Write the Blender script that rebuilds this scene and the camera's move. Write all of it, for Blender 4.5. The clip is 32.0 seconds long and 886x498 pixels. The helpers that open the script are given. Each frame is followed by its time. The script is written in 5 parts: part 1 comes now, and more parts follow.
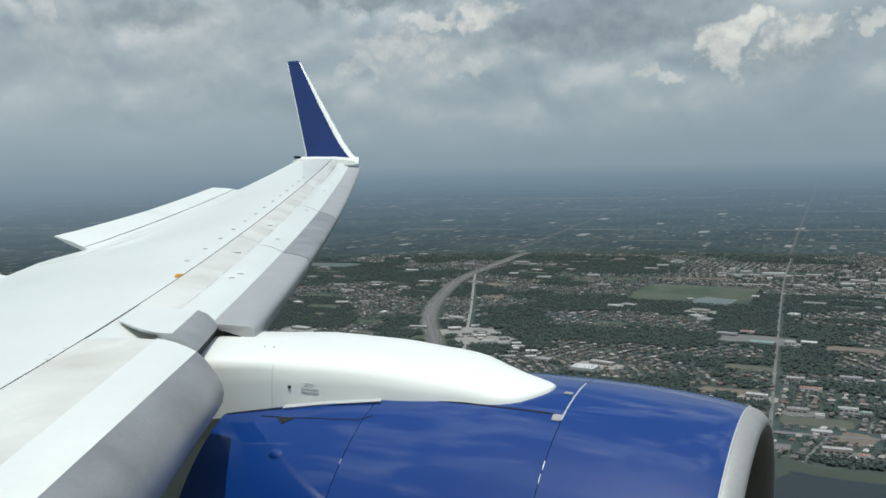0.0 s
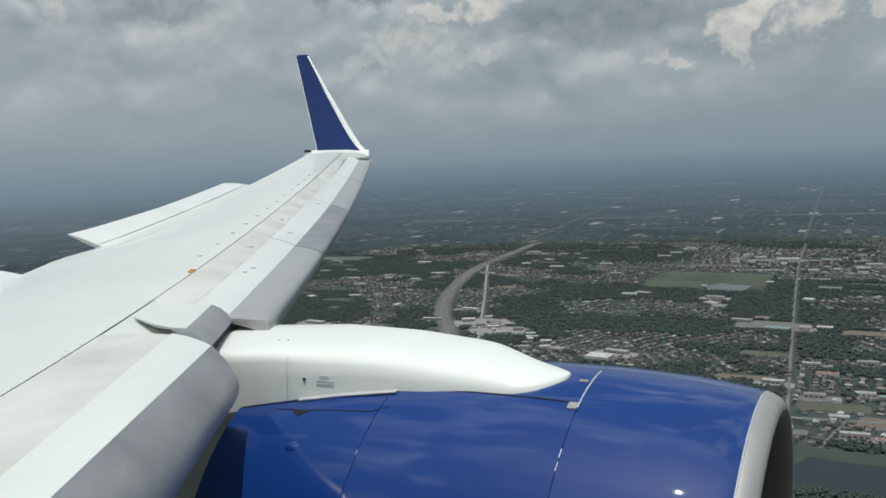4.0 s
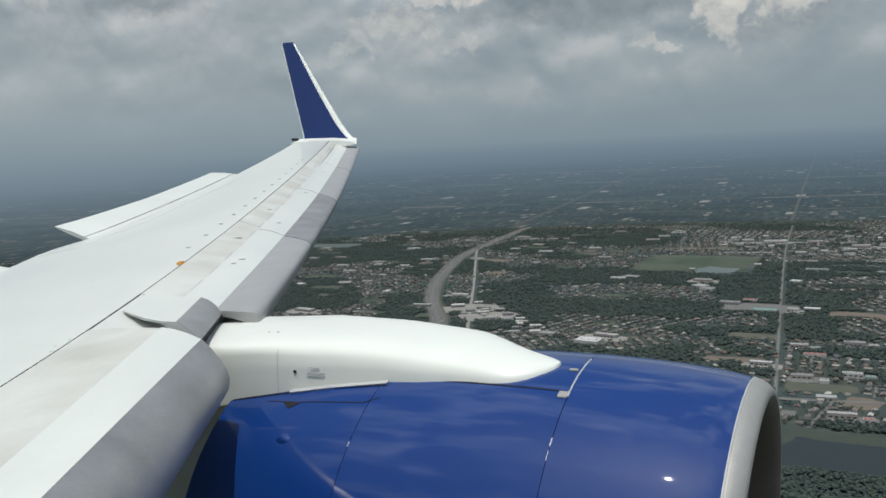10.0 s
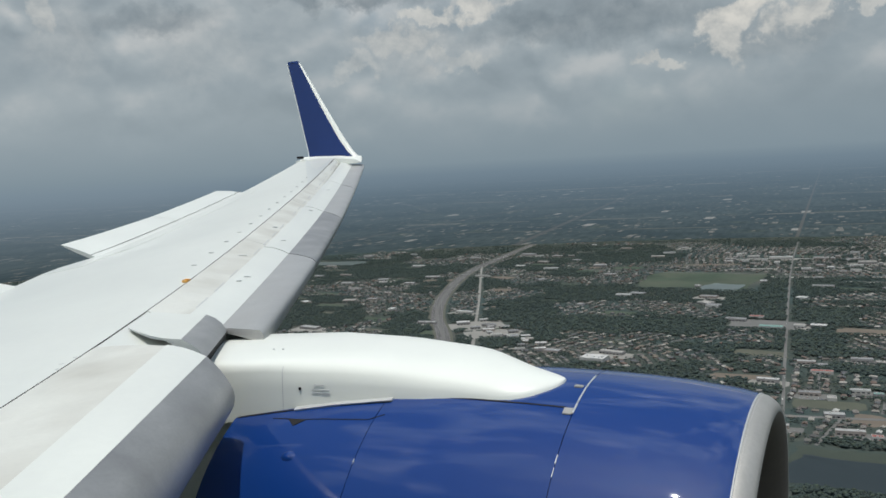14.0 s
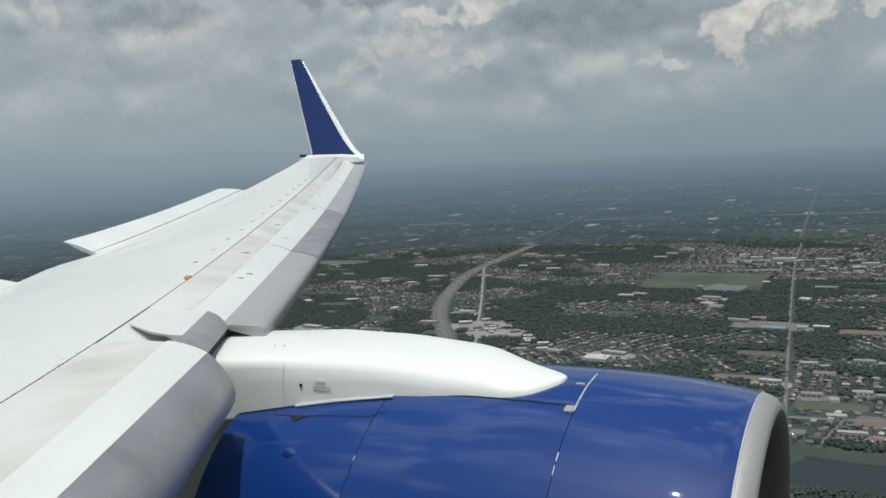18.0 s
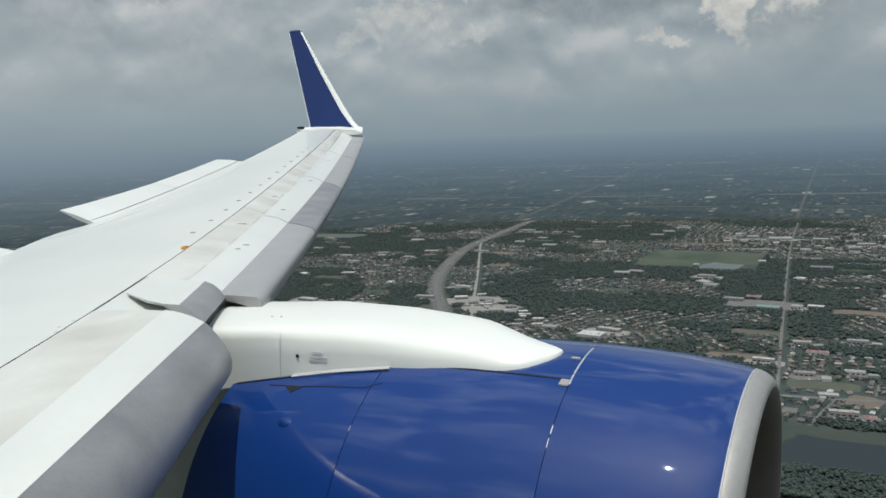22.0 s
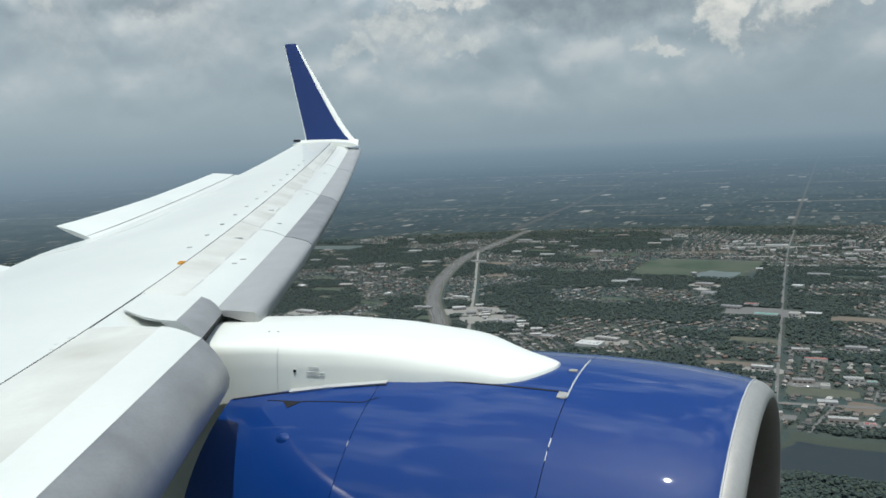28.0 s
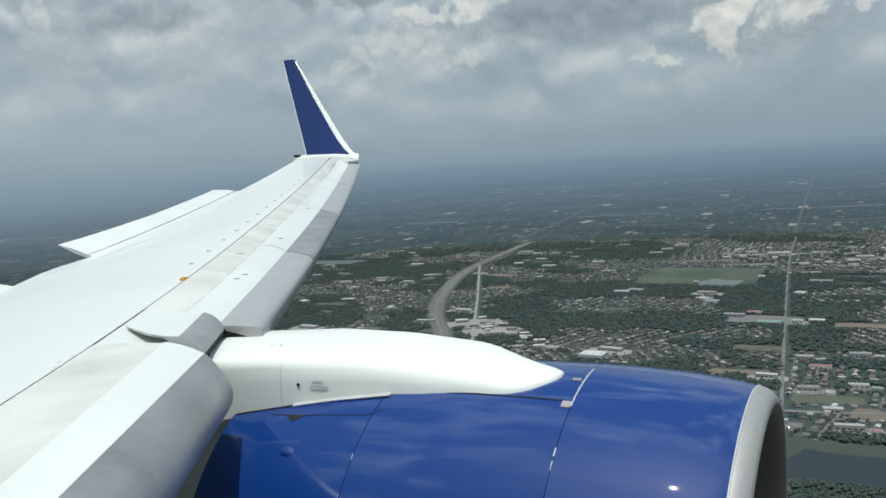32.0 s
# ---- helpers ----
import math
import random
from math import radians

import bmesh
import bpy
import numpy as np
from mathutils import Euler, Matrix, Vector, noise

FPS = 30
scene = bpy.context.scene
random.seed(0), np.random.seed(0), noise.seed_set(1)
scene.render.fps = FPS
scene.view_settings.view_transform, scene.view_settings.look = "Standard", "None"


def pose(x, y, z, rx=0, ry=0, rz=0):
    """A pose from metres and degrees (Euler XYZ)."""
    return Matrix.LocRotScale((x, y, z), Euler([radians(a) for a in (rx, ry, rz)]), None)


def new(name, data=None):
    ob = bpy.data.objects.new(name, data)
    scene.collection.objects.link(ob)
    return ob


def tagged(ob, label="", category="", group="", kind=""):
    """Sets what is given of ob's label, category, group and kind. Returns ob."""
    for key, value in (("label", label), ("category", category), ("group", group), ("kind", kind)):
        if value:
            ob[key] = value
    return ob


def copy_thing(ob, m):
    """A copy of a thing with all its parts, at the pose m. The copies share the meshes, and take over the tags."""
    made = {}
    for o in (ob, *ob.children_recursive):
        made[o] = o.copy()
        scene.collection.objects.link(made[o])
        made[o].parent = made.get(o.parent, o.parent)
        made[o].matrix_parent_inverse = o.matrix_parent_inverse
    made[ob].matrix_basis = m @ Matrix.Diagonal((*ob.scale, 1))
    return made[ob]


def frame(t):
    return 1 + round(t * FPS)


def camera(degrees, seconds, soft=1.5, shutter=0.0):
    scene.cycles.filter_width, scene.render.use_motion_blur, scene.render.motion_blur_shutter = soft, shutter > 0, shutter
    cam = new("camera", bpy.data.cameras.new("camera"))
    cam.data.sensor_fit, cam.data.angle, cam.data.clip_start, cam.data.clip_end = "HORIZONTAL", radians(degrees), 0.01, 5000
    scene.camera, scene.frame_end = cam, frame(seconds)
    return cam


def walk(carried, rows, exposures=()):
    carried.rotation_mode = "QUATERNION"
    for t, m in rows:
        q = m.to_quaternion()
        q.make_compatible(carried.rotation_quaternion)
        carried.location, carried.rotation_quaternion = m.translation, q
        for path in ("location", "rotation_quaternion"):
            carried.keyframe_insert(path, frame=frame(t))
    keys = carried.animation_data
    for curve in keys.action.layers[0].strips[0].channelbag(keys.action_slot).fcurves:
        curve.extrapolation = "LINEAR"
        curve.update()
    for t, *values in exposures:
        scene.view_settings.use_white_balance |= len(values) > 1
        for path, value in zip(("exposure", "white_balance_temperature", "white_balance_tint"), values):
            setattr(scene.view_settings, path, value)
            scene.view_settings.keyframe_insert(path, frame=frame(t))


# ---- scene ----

# The cabin window of an airliner on approach: the wing and engine stand beside the eye, a suburb lies far below.
H = 480.0  # height of the eye over the ground

cam = camera(55.0, 32.0, soft=1.6)
# seconds, yaw, pitch, roll in degrees, and the eye's small drift at the window in metres
ROWS = [
    (0, 25.27, -5.14, -0.13, 0.002, -0.002, -0.010),
    (0.5, 25.63, -4.90, -0.22, -0.001, 0.011, -0.017),
    (1, 25.77, -5.47, 0.19, -0.002, 0.014, 0.005),
    (1.5, 25.84, -5.85, 0.39, -0.004, 0.022, -0.000),
    (2, 25.83, -6.03, 0.47, -0.000, 0.018, -0.018),
    (2.5, 25.98, -6.02, 0.47, -0.003, 0.020, -0.006),
    (4.5, 25.96, -5.60, 1.11, -0.006, 0.009, -0.027),
    (5, 26.00, -5.53, 0.34, -0.013, 0.008, -0.028),
    (5.5, 25.99, -4.77, 1.24, 0.001, 0.001, -0.024),
    (6, 25.97, -5.09, 1.01, -0.001, 0.009, -0.020),
    (6.5, 25.81, -4.90, 1.49, -0.001, 0.007, -0.005),
    (7, 25.68, -5.11, 1.45, -0.002, 0.005, -0.003),
    (7.5, 26.06, -5.54, 1.62, 0.002, 0.008, -0.006),
    (8, 25.88, -6.73, 1.85, -0.004, 0.020, 0.006),
    (8.5, 25.82, -6.78, 1.03, -0.002, 0.019, 0.002),
    (9, 25.44, -6.61, 1.83, 0.000, 0.016, 0.006),
    (9.5, 25.38, -6.60, 1.45, -0.003, 0.014, 0.007),
    (10, 25.18, -6.65, 1.61, -0.004, 0.011, 0.005),
    (10.5, 25.07, -6.05, 1.27, 0.000, 0.006, 0.008),
    (11, 25.35, -5.97, 1.47, -0.000, 0.005, -0.014),
    (11.5, 25.60, -6.09, 1.53, 0.002, 0.002, -0.035),
    (12, 25.81, -5.80, 1.47, -0.001, 0.016, -0.035),
    (12.5, 25.80, -5.60, 1.88, 0.004, 0.011, -0.027),
    (13, 25.60, -5.35, 1.80, 0.000, -0.000, 0.000),
    (13.5, 25.62, -5.11, 2.02, 0.007, 0.000, 0.005),
    (14, 25.49, -5.47, 1.82, 0.003, 0.001, 0.002),
    (14.5, 25.16, -6.05, 2.37, 0.003, 0.016, 0.029),
    (16.5, 25.43, -5.02, 1.68, 0.008, -0.002, -0.031),
    (17, 25.65, -4.88, 0.99, 0.002, -0.002, -0.028),
    (17.5, 25.76, -5.20, 1.75, 0.010, 0.008, -0.014),
    (18, 25.69, -5.50, 1.56, 0.003, 0.011, -0.014),
    (18.5, 25.56, -6.11, 1.87, -0.001, 0.008, -0.008),
    (19, 25.45, -6.41, 2.14, -0.001, 0.014, -0.009),
    (19.5, 25.37, -5.88, 2.02, -0.000, -0.000, -0.009),
    (20, 25.32, -5.57, 1.88, -0.001, -0.005, -0.020),
    (20.5, 25.46, -5.60, 1.87, 0.002, -0.010, -0.031),
    (21, 25.51, -6.09, 2.36, 0.007, 0.003, -0.010),
    (21.5, 25.69, -7.25, 1.52, -0.005, 0.017, -0.004),
    (22, 25.56, -7.20, 0.75, -0.002, 0.007, -0.024),
    (22.5, 25.43, -7.15, 1.67, -0.002, 0.020, -0.007),
    (23, 25.49, -7.09, 1.45, 0.002, 0.019, -0.005),
    (23.5, 25.19, -6.95, 1.79, 0.002, 0.004, -0.013),
    (24, 24.94, -6.95, 1.96, 0.005, 0.001, -0.001),
    (24.5, 24.76, -6.42, 1.57, 0.002, 0.001, -0.002),
    (25, 24.56, -5.72, 1.51, 0.008, -0.004, -0.008),
    (25.5, 24.67, -5.59, 1.24, 0.010, -0.008, -0.015),
    (27.5, 24.94, -5.86, 1.39, 0.006, -0.007, -0.016),
    (28, 25.31, -6.48, 1.30, 0.005, 0.007, -0.007),
    (28.5, 25.34, -6.49, 2.02, 0.004, 0.016, 0.003),
    (29, 25.48, -6.13, 2.96, 0.011, -0.002, -0.029),
    (29.5, 25.75, -5.39, 2.67, 0.014, 0.007, -0.028),
    (30, 25.69, -5.04, 2.77, 0.014, -0.005, -0.005),
    (30.5, 25.59, -5.00, 2.66, 0.014, 0.004, -0.002),
    (31, 25.51, -5.21, 2.42, 0.012, 0.004, -0.002),
    (31.5, 25.31, -5.50, 2.20, 0.009, 0.005, -0.016),
    (32, 25.31, -5.61, 2.28, 0.009, -0.000, -0.017),
]

# the airliner flies with its wing a little low: it and the eye in it share this lean
LEAN = pose(0, 0, H) @ pose(0, 0, 0, 0, 0, 25.5) @ pose(0, 0, 0, -0.3, 1.2, 0) @ pose(0, 0, 0, 0, 0, -25.5)

walk(cam, [(t, LEAN @ pose(x, y, z, 90 + pitch, roll, yaw)) for t, yaw, pitch, roll, x, y, z in ROWS],
     exposures=[(0, 0.05, 6290, 4.6), (2.6, 0.05, 6290, 4.6), (4.3, -0.12, 6470, 7.4), (13.5, -0.12, 6470, 7.4), (17.0, -0.07, 6480, 7.4), (23.4, -0.07, 6500, 7.0), (24.0, -0.16, 6380, 5.4), (25.0, 0.06, 6290, 4.6), (32, 0.11, 6290, 4.6)])

# ---------------------------------------------------------------- world and sun
SUN_DIR = (LEAN.to_3x3() @ Vector((0.02, -0.21, 0.977))).normalized()
sun = new("sun", bpy.data.lights.new("sun", "SUN"))
sun.data.energy, sun.data.angle, sun.data.color = 2.9, radians(0.53), (1.0, 0.96, 0.9)
sun.matrix_world = Matrix.Translation((0, 0, 900)) @ SUN_DIR.to_track_quat("Z", "Y").to_matrix().to_4x4()

HAZE = (0.242, 0.306, 0.357)


class Nodes:
    """Short hand for node trees."""

    def __init__(self, tree):
        self.tree = tree
        tree.nodes.clear()

    def add(self, kind, **values):
        node = self.tree.nodes.new(kind)
        for key, value in values.items():
            setattr(node, key, value)
        return node

    def put(self, socket, value):
        if isinstance(value, bpy.types.NodeSocket):
            self.tree.links.new(value, socket)
        elif isinstance(value, (tuple, list)) and len(value) == 3 and socket.type == "RGBA":
            socket.default_value = (*value, 1)
        else:
            socket.default_value = value

    def math(self, op, a, b=0.0, clamp=False):
        node = self.add("ShaderNodeMath", operation=op, use_clamp=clamp)
        self.put(node.inputs[0], a)
        self.put(node.inputs[1], b)
        return node.outputs[0]

    def mix(self, f, a, b, blend="MIX"):
        node = self.add("ShaderNodeMix", data_type="RGBA", blend_type=blend)
        self.put(node.inputs[0], f)
        self.put(node.inputs[6], a)
        self.put(node.inputs[7], b)
        return node.outputs[2]

    def noise(self, vector, scale, detail=4.0, rough=0.55, distortion=0.0):
        node = self.add("ShaderNodeTexNoise")
        if vector is not None:
            self.put(node.inputs["Vector"], vector)
        self.put(node.inputs["Scale"], scale)
        self.put(node.inputs["Detail"], detail)
        self.put(node.inputs["Roughness"], rough)
        self.put(node.inputs["Distortion"], distortion)
        return node.outputs["Fac"]

    def ramp(self, f, *stops):
        node = self.add("ShaderNodeValToRGB")
        els = node.color_ramp.elements
        while len(els) < len(stops):
            els.new(0.5)
        for el, (at, value) in zip(els, stops):
            el.position = at
            el.color = (value, value, value, 1) if isinstance(value, (int, float)) else (*value, 1)
        self.put(node.inputs[0], f)
        return node.outputs[0]

    def xyz(self, x, y, z):
        node = self.add("ShaderNodeCombineXYZ")
        for i, value in enumerate((x, y, z)):
            self.put(node.inputs[i], value)
        return node.outputs[0]

    def split(self, vector):
        node = self.add("ShaderNodeSeparateXYZ")
        self.put(node.inputs[0], vector)
        return node.outputs


world = bpy.data.worlds.new("cloudy_sky")
scene.world = world
world.use_nodes = True
n = Nodes(world.node_tree)
direction = n.add("ShaderNodeTexCoord").outputs["Generated"]
vx, vy, vz = n.split(direction)
flat = n.math("SQRT", n.math("ADD", n.math("MULTIPLY", vx, vx), n.math("MULTIPLY", vy, vy)))
up = n.math("MAXIMUM", vz, 0.0)
# a broken deck of cumulus: lumps that are wider than high, their tops lighter than their bases
steep = n.math("MULTIPLY", vz, 1.5)


def heap(lift):
    """Heaped cloud at a place of the sky: soft masses with rounded puffs on them."""
    at = n.xyz(vx, vy, n.math("ADD", steep, lift) if lift else steep)
    mass = n.noise(at, 7.0, 6.0, 0.5, 0.1)
    bent = n.add("ShaderNodeVectorMath", operation="ADD")
    n.put(bent.inputs[0], at)
    wob = n.math("MULTIPLY", n.math("SUBTRACT", n.noise(at, 12.0, 4.0, 0.5), 0.5), 0.12)
    n.put(bent.inputs[1], n.xyz(wob, wob, wob))
    cells = n.add("ShaderNodeTexVoronoi", feature="SMOOTH_F1")
    n.put(cells.inputs["Vector"], bent.outputs[0])
    n.put(cells.inputs["Scale"], 13.0)
    n.put(cells.inputs["Smoothness"], 0.6)
    puffs = n.math("SUBTRACT", 0.95, cells.outputs["Distance"])
    return n.math("ADD", n.math("MULTIPLY", mass, 0.62), n.math("MULTIPLY", puffs, 0.38))


lump_at = n.xyz(vx, vy, steep)
big = n.noise(lump_at, 3.4, 2.0, 0.5, 0.15)
lumps = heap(0.0)
relief = n.math("MULTIPLY", n.math("SUBTRACT", lumps, heap(0.03)), 0.75)
# billows: small rounded heads, lit on their upper sides
fine = n.noise(n.xyz(vx, vy, n.math("MULTIPLY", vz, 1.2)), 24.0, 8.0, 0.58, 0.25)
fine_up = n.noise(n.xyz(vx, vy, n.math("ADD", n.math("MULTIPLY", vz, 1.2), 0.011)), 24.0, 8.0, 0.58, 0.25)
billow = n.math("SUBTRACT", fine, fine_up)
body_of = n.math("ADD", n.math("ADD", n.math("MULTIPLY", big, 0.6), n.math("MULTIPLY", lumps, 0.4)), relief)
body_of = n.math("ADD", body_of, n.math("MULTIPLY", billow, 0.14))
sky = n.add("ShaderNodeTexSky", sky_type="NISHITA", sun_disc=False)
sky.sun_elevation, sky.sun_rotation = math.asin(SUN_DIR.z), math.atan2(SUN_DIR.x, SUN_DIR.y)
clear = n.mix(1.0, sky.outputs[0], (0.1, 0.1, 0.1), "MULTIPLY")
cloud = n.ramp(body_of, (0.3, (0.25, 0.297, 0.335)), (0.45, (0.325, 0.376, 0.415)), (0.57, (0.4, 0.446, 0.478)), (0.74, (0.58, 0.592, 0.6)))
low = n.ramp(n.noise(lump_at, 5.0, 5.0), (0.25, 0.75), (0.45, 1.0))
gaps = n.ramp(n.noise(direction, 5.5, 7.0, 0.6, 0.4), (0.45, 0.08), (0.6, 1.0))
cover = n.mix(n.ramp(vz, (0.22, 0.0), (0.42, 1.0)), low, gaps)
lit = n.math("ADD", 1.0, n.math("MULTIPLY", n.ramp(vz, (0.25, 0.0), (0.8, 1.0)), 1.3))  # clouds near the high sun are far brighter
cloud = n.mix(1.0, cloud, n.xyz(lit, lit, lit), "MULTIPLY")
air = n.mix(cover, clear, cloud)
# single clouds: tangent of the azimuth from +y towards -x, tangent of the height, half sizes
ragged = n.noise(direction, 21.0, 8.0, 0.62)
ragged2 = n.noise(n.xyz(vy, vz, vx), 23.0, 8.0, 0.6)
az = n.math("ADD", n.math("DIVIDE", n.math("MULTIPLY", vx, -1.0), n.math("MAXIMUM", vy, 0.05)), n.math("MULTIPLY", n.math("SUBTRACT", ragged, 0.5), 0.15))
hi = n.math("ADD", n.math("DIVIDE", vz, flat), n.math("MULTIPLY", n.math("SUBTRACT", ragged2, 0.5), 0.1))


def puff(u, w, a, b, gain=1.0):
    du = n.math("DIVIDE", n.math("SUBTRACT", az, u), a)
    dw = n.math("DIVIDE", n.math("SUBTRACT", hi, w), b)
    r = n.math("ADD", n.math("MULTIPLY", du, du), n.math("MULTIPLY", dw, dw))
    return n.math("MULTIPLY", n.math("SUBTRACT", 1.0, r, clamp=True), gain, clamp=True)


# wide pale masses behind
for u, w, a, b, k in ((0.52, 0.13, 0.12, 0.04, 0.7), (0.85, 0.13, 0.12, 0.035, 0.35), (1.15, 0.15, 0.12, 0.05, 0.4), (0.06, 0.115, 0.08, 0.03, 0.45)):
    air = n.mix(n.math("MULTIPLY", puff(u, w, a, b, 1.2), k), air, n.mix(n.ramp(n.math("ADD", n.math("MULTIPLY", billow, 1.6), 0.5), (0.3, 0.0), (0.75, 1.0)), (0.38, 0.415, 0.44), (0.53, 0.545, 0.55)))
# grey bases
for u, w, a, b, k in ((0.24, 0.15, 0.15, 0.03, 0.85), (0.6, 0.2, 0.16, 0.018, 0.9), (0.95, 0.172, 0.14, 0.024, 0.8), (0.36, 0.145, 0.09, 0.02, 0.6), (0.0, 0.2, 0.16, 0.02, 0.6), (0.2, 0.2, 0.2, 0.025, 0.7)):
    air = n.mix(n.math("MULTIPLY", n.math("POWER", puff(u, w, a * 1.15, b * 1.2), 1.4), k), air, n.mix(n.ramp(n.math("ADD", n.math("MULTIPLY", billow, 1.4), 0.5), (0.3, 0.0), (0.7, 1.0)), (0.2, 0.242, 0.278), (0.28, 0.322, 0.355)))
# sunlit heads
for u, w, a, b, k in ((0.118, 0.128, 0.034, 0.036, 1.0), (0.1, 0.15, 0.03, 0.02, 0.9), (0.045, 0.136, 0.034, 0.032, 0.8), (0.2, 0.1, 0.045, 0.009, 0.75), (0.425, 0.176, 0.05, 0.016, 0.75), (0.497, 0.172, 0.036, 0.013, 0.6),
                      (0.54, 0.142, 0.06, 0.02, 0.45), (0.45, 0.115, 0.06, 0.013, 0.4), (-0.02, 0.142, 0.026, 0.014, 0.6), (1.2, 0.185, 0.03, 0.03, 0.35), (0.6, 0.112, 0.05, 0.012, 0.35)):
    tone = n.mix(n.ramp(n.math("ADD", n.math("MULTIPLY", billow, 2.0), 0.5), (0.2, 0.0), (0.7, 1.0)), (0.5, 0.505, 0.5), (0.76, 0.73, 0.68))
    air = n.mix(n.math("MULTIPLY", n.math("POWER", puff(u, w, a, b, 1.5), 1.3), k), air, tone)
veil = n.ramp(vz, (0.0, 1.0), (0.03, 0.9), (0.075, 0.45), (0.16, 0.0))
side = n.ramp(az, (0.1, 0.0), (0.9, 1.0))
air = n.mix(veil, air, n.mix(n.ramp(vz, (0.0, 0.0), (0.07, 1.0)), HAZE, n.mix(side, (0.285, 0.342, 0.382), (0.36, 0.417, 0.452))))
background = n.add("ShaderNodeBackground")
n.put(background.inputs[0], air)
n.put(background.inputs[1], 1.0)
n.tree.links.new(background.outputs[0], n.add("ShaderNodeOutputWorld").inputs[0])


# ---------------------------------------------------------------- materials
def material(name, colour, rough=0.5, metal=0.0, vary=0.1, scale=6.0, fine=0.0, coat=0.0, dirt=None, dirt_amount=0.5, bump=0.0, bump_scale=60.0,
             per_object=0.0, per_island=0.0, palette=None, stretch=(1, 1, 1), spec=0.5):
    m = bpy.data.materials.new(name)
    m.use_nodes = True
    n = Nodes(m.node_tree)
    shader = n.add("ShaderNodeBsdfPrincipled")
    at = n.add("ShaderNodeTexCoord").outputs["Object"]
    if stretch != (1, 1, 1):
        mapping = n.add("ShaderNodeMapping")
        n.put(mapping.inputs["Vector"], at)
        mapping.inputs["Scale"].default_value = stretch
        at = mapping.outputs[0]
    base = colour
    if palette:
        who = n.add("ShaderNodeObjectInfo").outputs["Random"] if per_object else n.add("ShaderNodeNewGeometry").outputs["Random Per Island"]
        node = n.add("ShaderNodeValToRGB")
        node.color_ramp.interpolation = "CONSTANT"
        els = node.color_ramp.elements
        while len(els) < len(palette):
            els.new(0.5)
        for i, (el, c) in enumerate(zip(els, palette)):
            el.position = i / len(palette)
            el.color = (*c, 1)
        n.put(node.inputs[0], who)
        base = node.outputs[0]
    large = n.noise(at, scale, 5.0, 0.6)
    base = n.mix(n.ramp(large, (0.35, vary), (0.65, 0.0)), base, n.mix(1.0, base, (0.45, 0.45, 0.45), "MULTIPLY"))
    if fine:
        small = n.noise(at, scale * 14, 3.0, 0.6)
        base = n.mix(n.ramp(small, (0.35, fine), (0.6, 0.0)), base, n.mix(1.0, base, (0.4, 0.4, 0.4), "MULTIPLY"))
    if dirt:
        streak = n.noise(at, scale * 0.6, 3.0, 0.5, 0.3)
        base = n.mix(n.math("MULTIPLY", n.ramp(streak, (0.4, 0.0), (0.72, 1.0)), dirt_amount), base, dirt)
    n.put(shader.inputs["Base Color"], base)
    n.put(shader.inputs["Metallic"], metal)
    n.put(shader.inputs["Roughness"], n.ramp(large, (0.3, max(rough - 0.03, 0.02)), (0.7, min(rough + 0.03, 1.0))))
    n.put(shader.inputs["Specular IOR Level"], spec)
    n.put(shader.inputs["Coat Weight"], coat)
    n.put(shader.inputs["Coat Roughness"], 0.02)
    if bump:
        node = n.add("ShaderNodeBump")
        n.put(node.inputs["Height"], n.noise(at, bump_scale, 4.0))
        n.put(node.inputs["Strength"], bump)
        n.put(node.inputs["Distance"], 0.02)
        n.put(shader.inputs["Normal"], node.outputs[0])
    n.tree.links.new(shader.outputs[0], n.add("ShaderNodeOutputMaterial").inputs[0])
    return m


WHITE = material("white_wing_paint", (0.765, 0.785, 0.738), 0.34, 0, 0.08, 1.3, 0.03, 0.25, (0.66, 0.67, 0.64), 0.35)
GLOSS_WHITE = material("white_gloss_paint", (0.83, 0.847, 0.787), 0.4, 0, 0.05, 2.0, 0.0, 0.12, (0.74, 0.75, 0.72), 0.3)
PANEL = material("grey_panel_paint", (0.7, 0.704, 0.655), 0.45, 0, 0.14, 2.6, 0.05, 0.0, (0.42, 0.4, 0.35), 0.6)
TIP_GREY = material("grey_tip_and_end_shade", (0.56, 0.585, 0.57), 0.4, 0, 0.1, 2.0)
VANE = material("vane_paint", (0.57, 0.58, 0.58), 0.5, 0, 0.1, 9.0)
BARE = material("dull_bare_aluminium", (0.43, 0.43, 0.425), 0.42, 0.4, 0.36, 4.5, 0.1, 0.0, (0.25, 0.25, 0.255), 0.75, stretch=(1, 0.5, 1))
BARE_PALE = material("pale_bare_aluminium", (0.49, 0.49, 0.48), 0.42, 0.35, 0.2, 4.5, 0.08, 0.0, (0.42, 0.41, 0.4), 0.4, stretch=(1, 0.5, 1))
LIP = material("polished_inlet_lip", (0.5, 0.485, 0.455), 0.45, 0.5, 0.2, 3.5, 0.1, 0.0, (0.4, 0.38, 0.35), 0.5)
CHROME = material("bright_steel", (0.68, 0.68, 0.67), 0.3, 0.45, 0.1, 12.0)
BLUE = material("deep_blue_gloss_paint", (0.002, 0.034, 0.185), 0.5, 0, 0.08, 1.4, 0.0, 1.0, spec=0.15)
WINGLET_BLUE = material("winglet_blue_paint", (0.012, 0.036, 0.16), 0.35, 0, 0.12, 1.2, 0.0, 0.25)
DARK = material("dark_joint", (0.012, 0.012, 0.014), 0.9, 0, 0.2, 9.0)
GREY_LINER = material("inlet_liner", (0.2, 0.163, 0.142), 0.6, 0.2, 0.25, 4.0, 0.1)
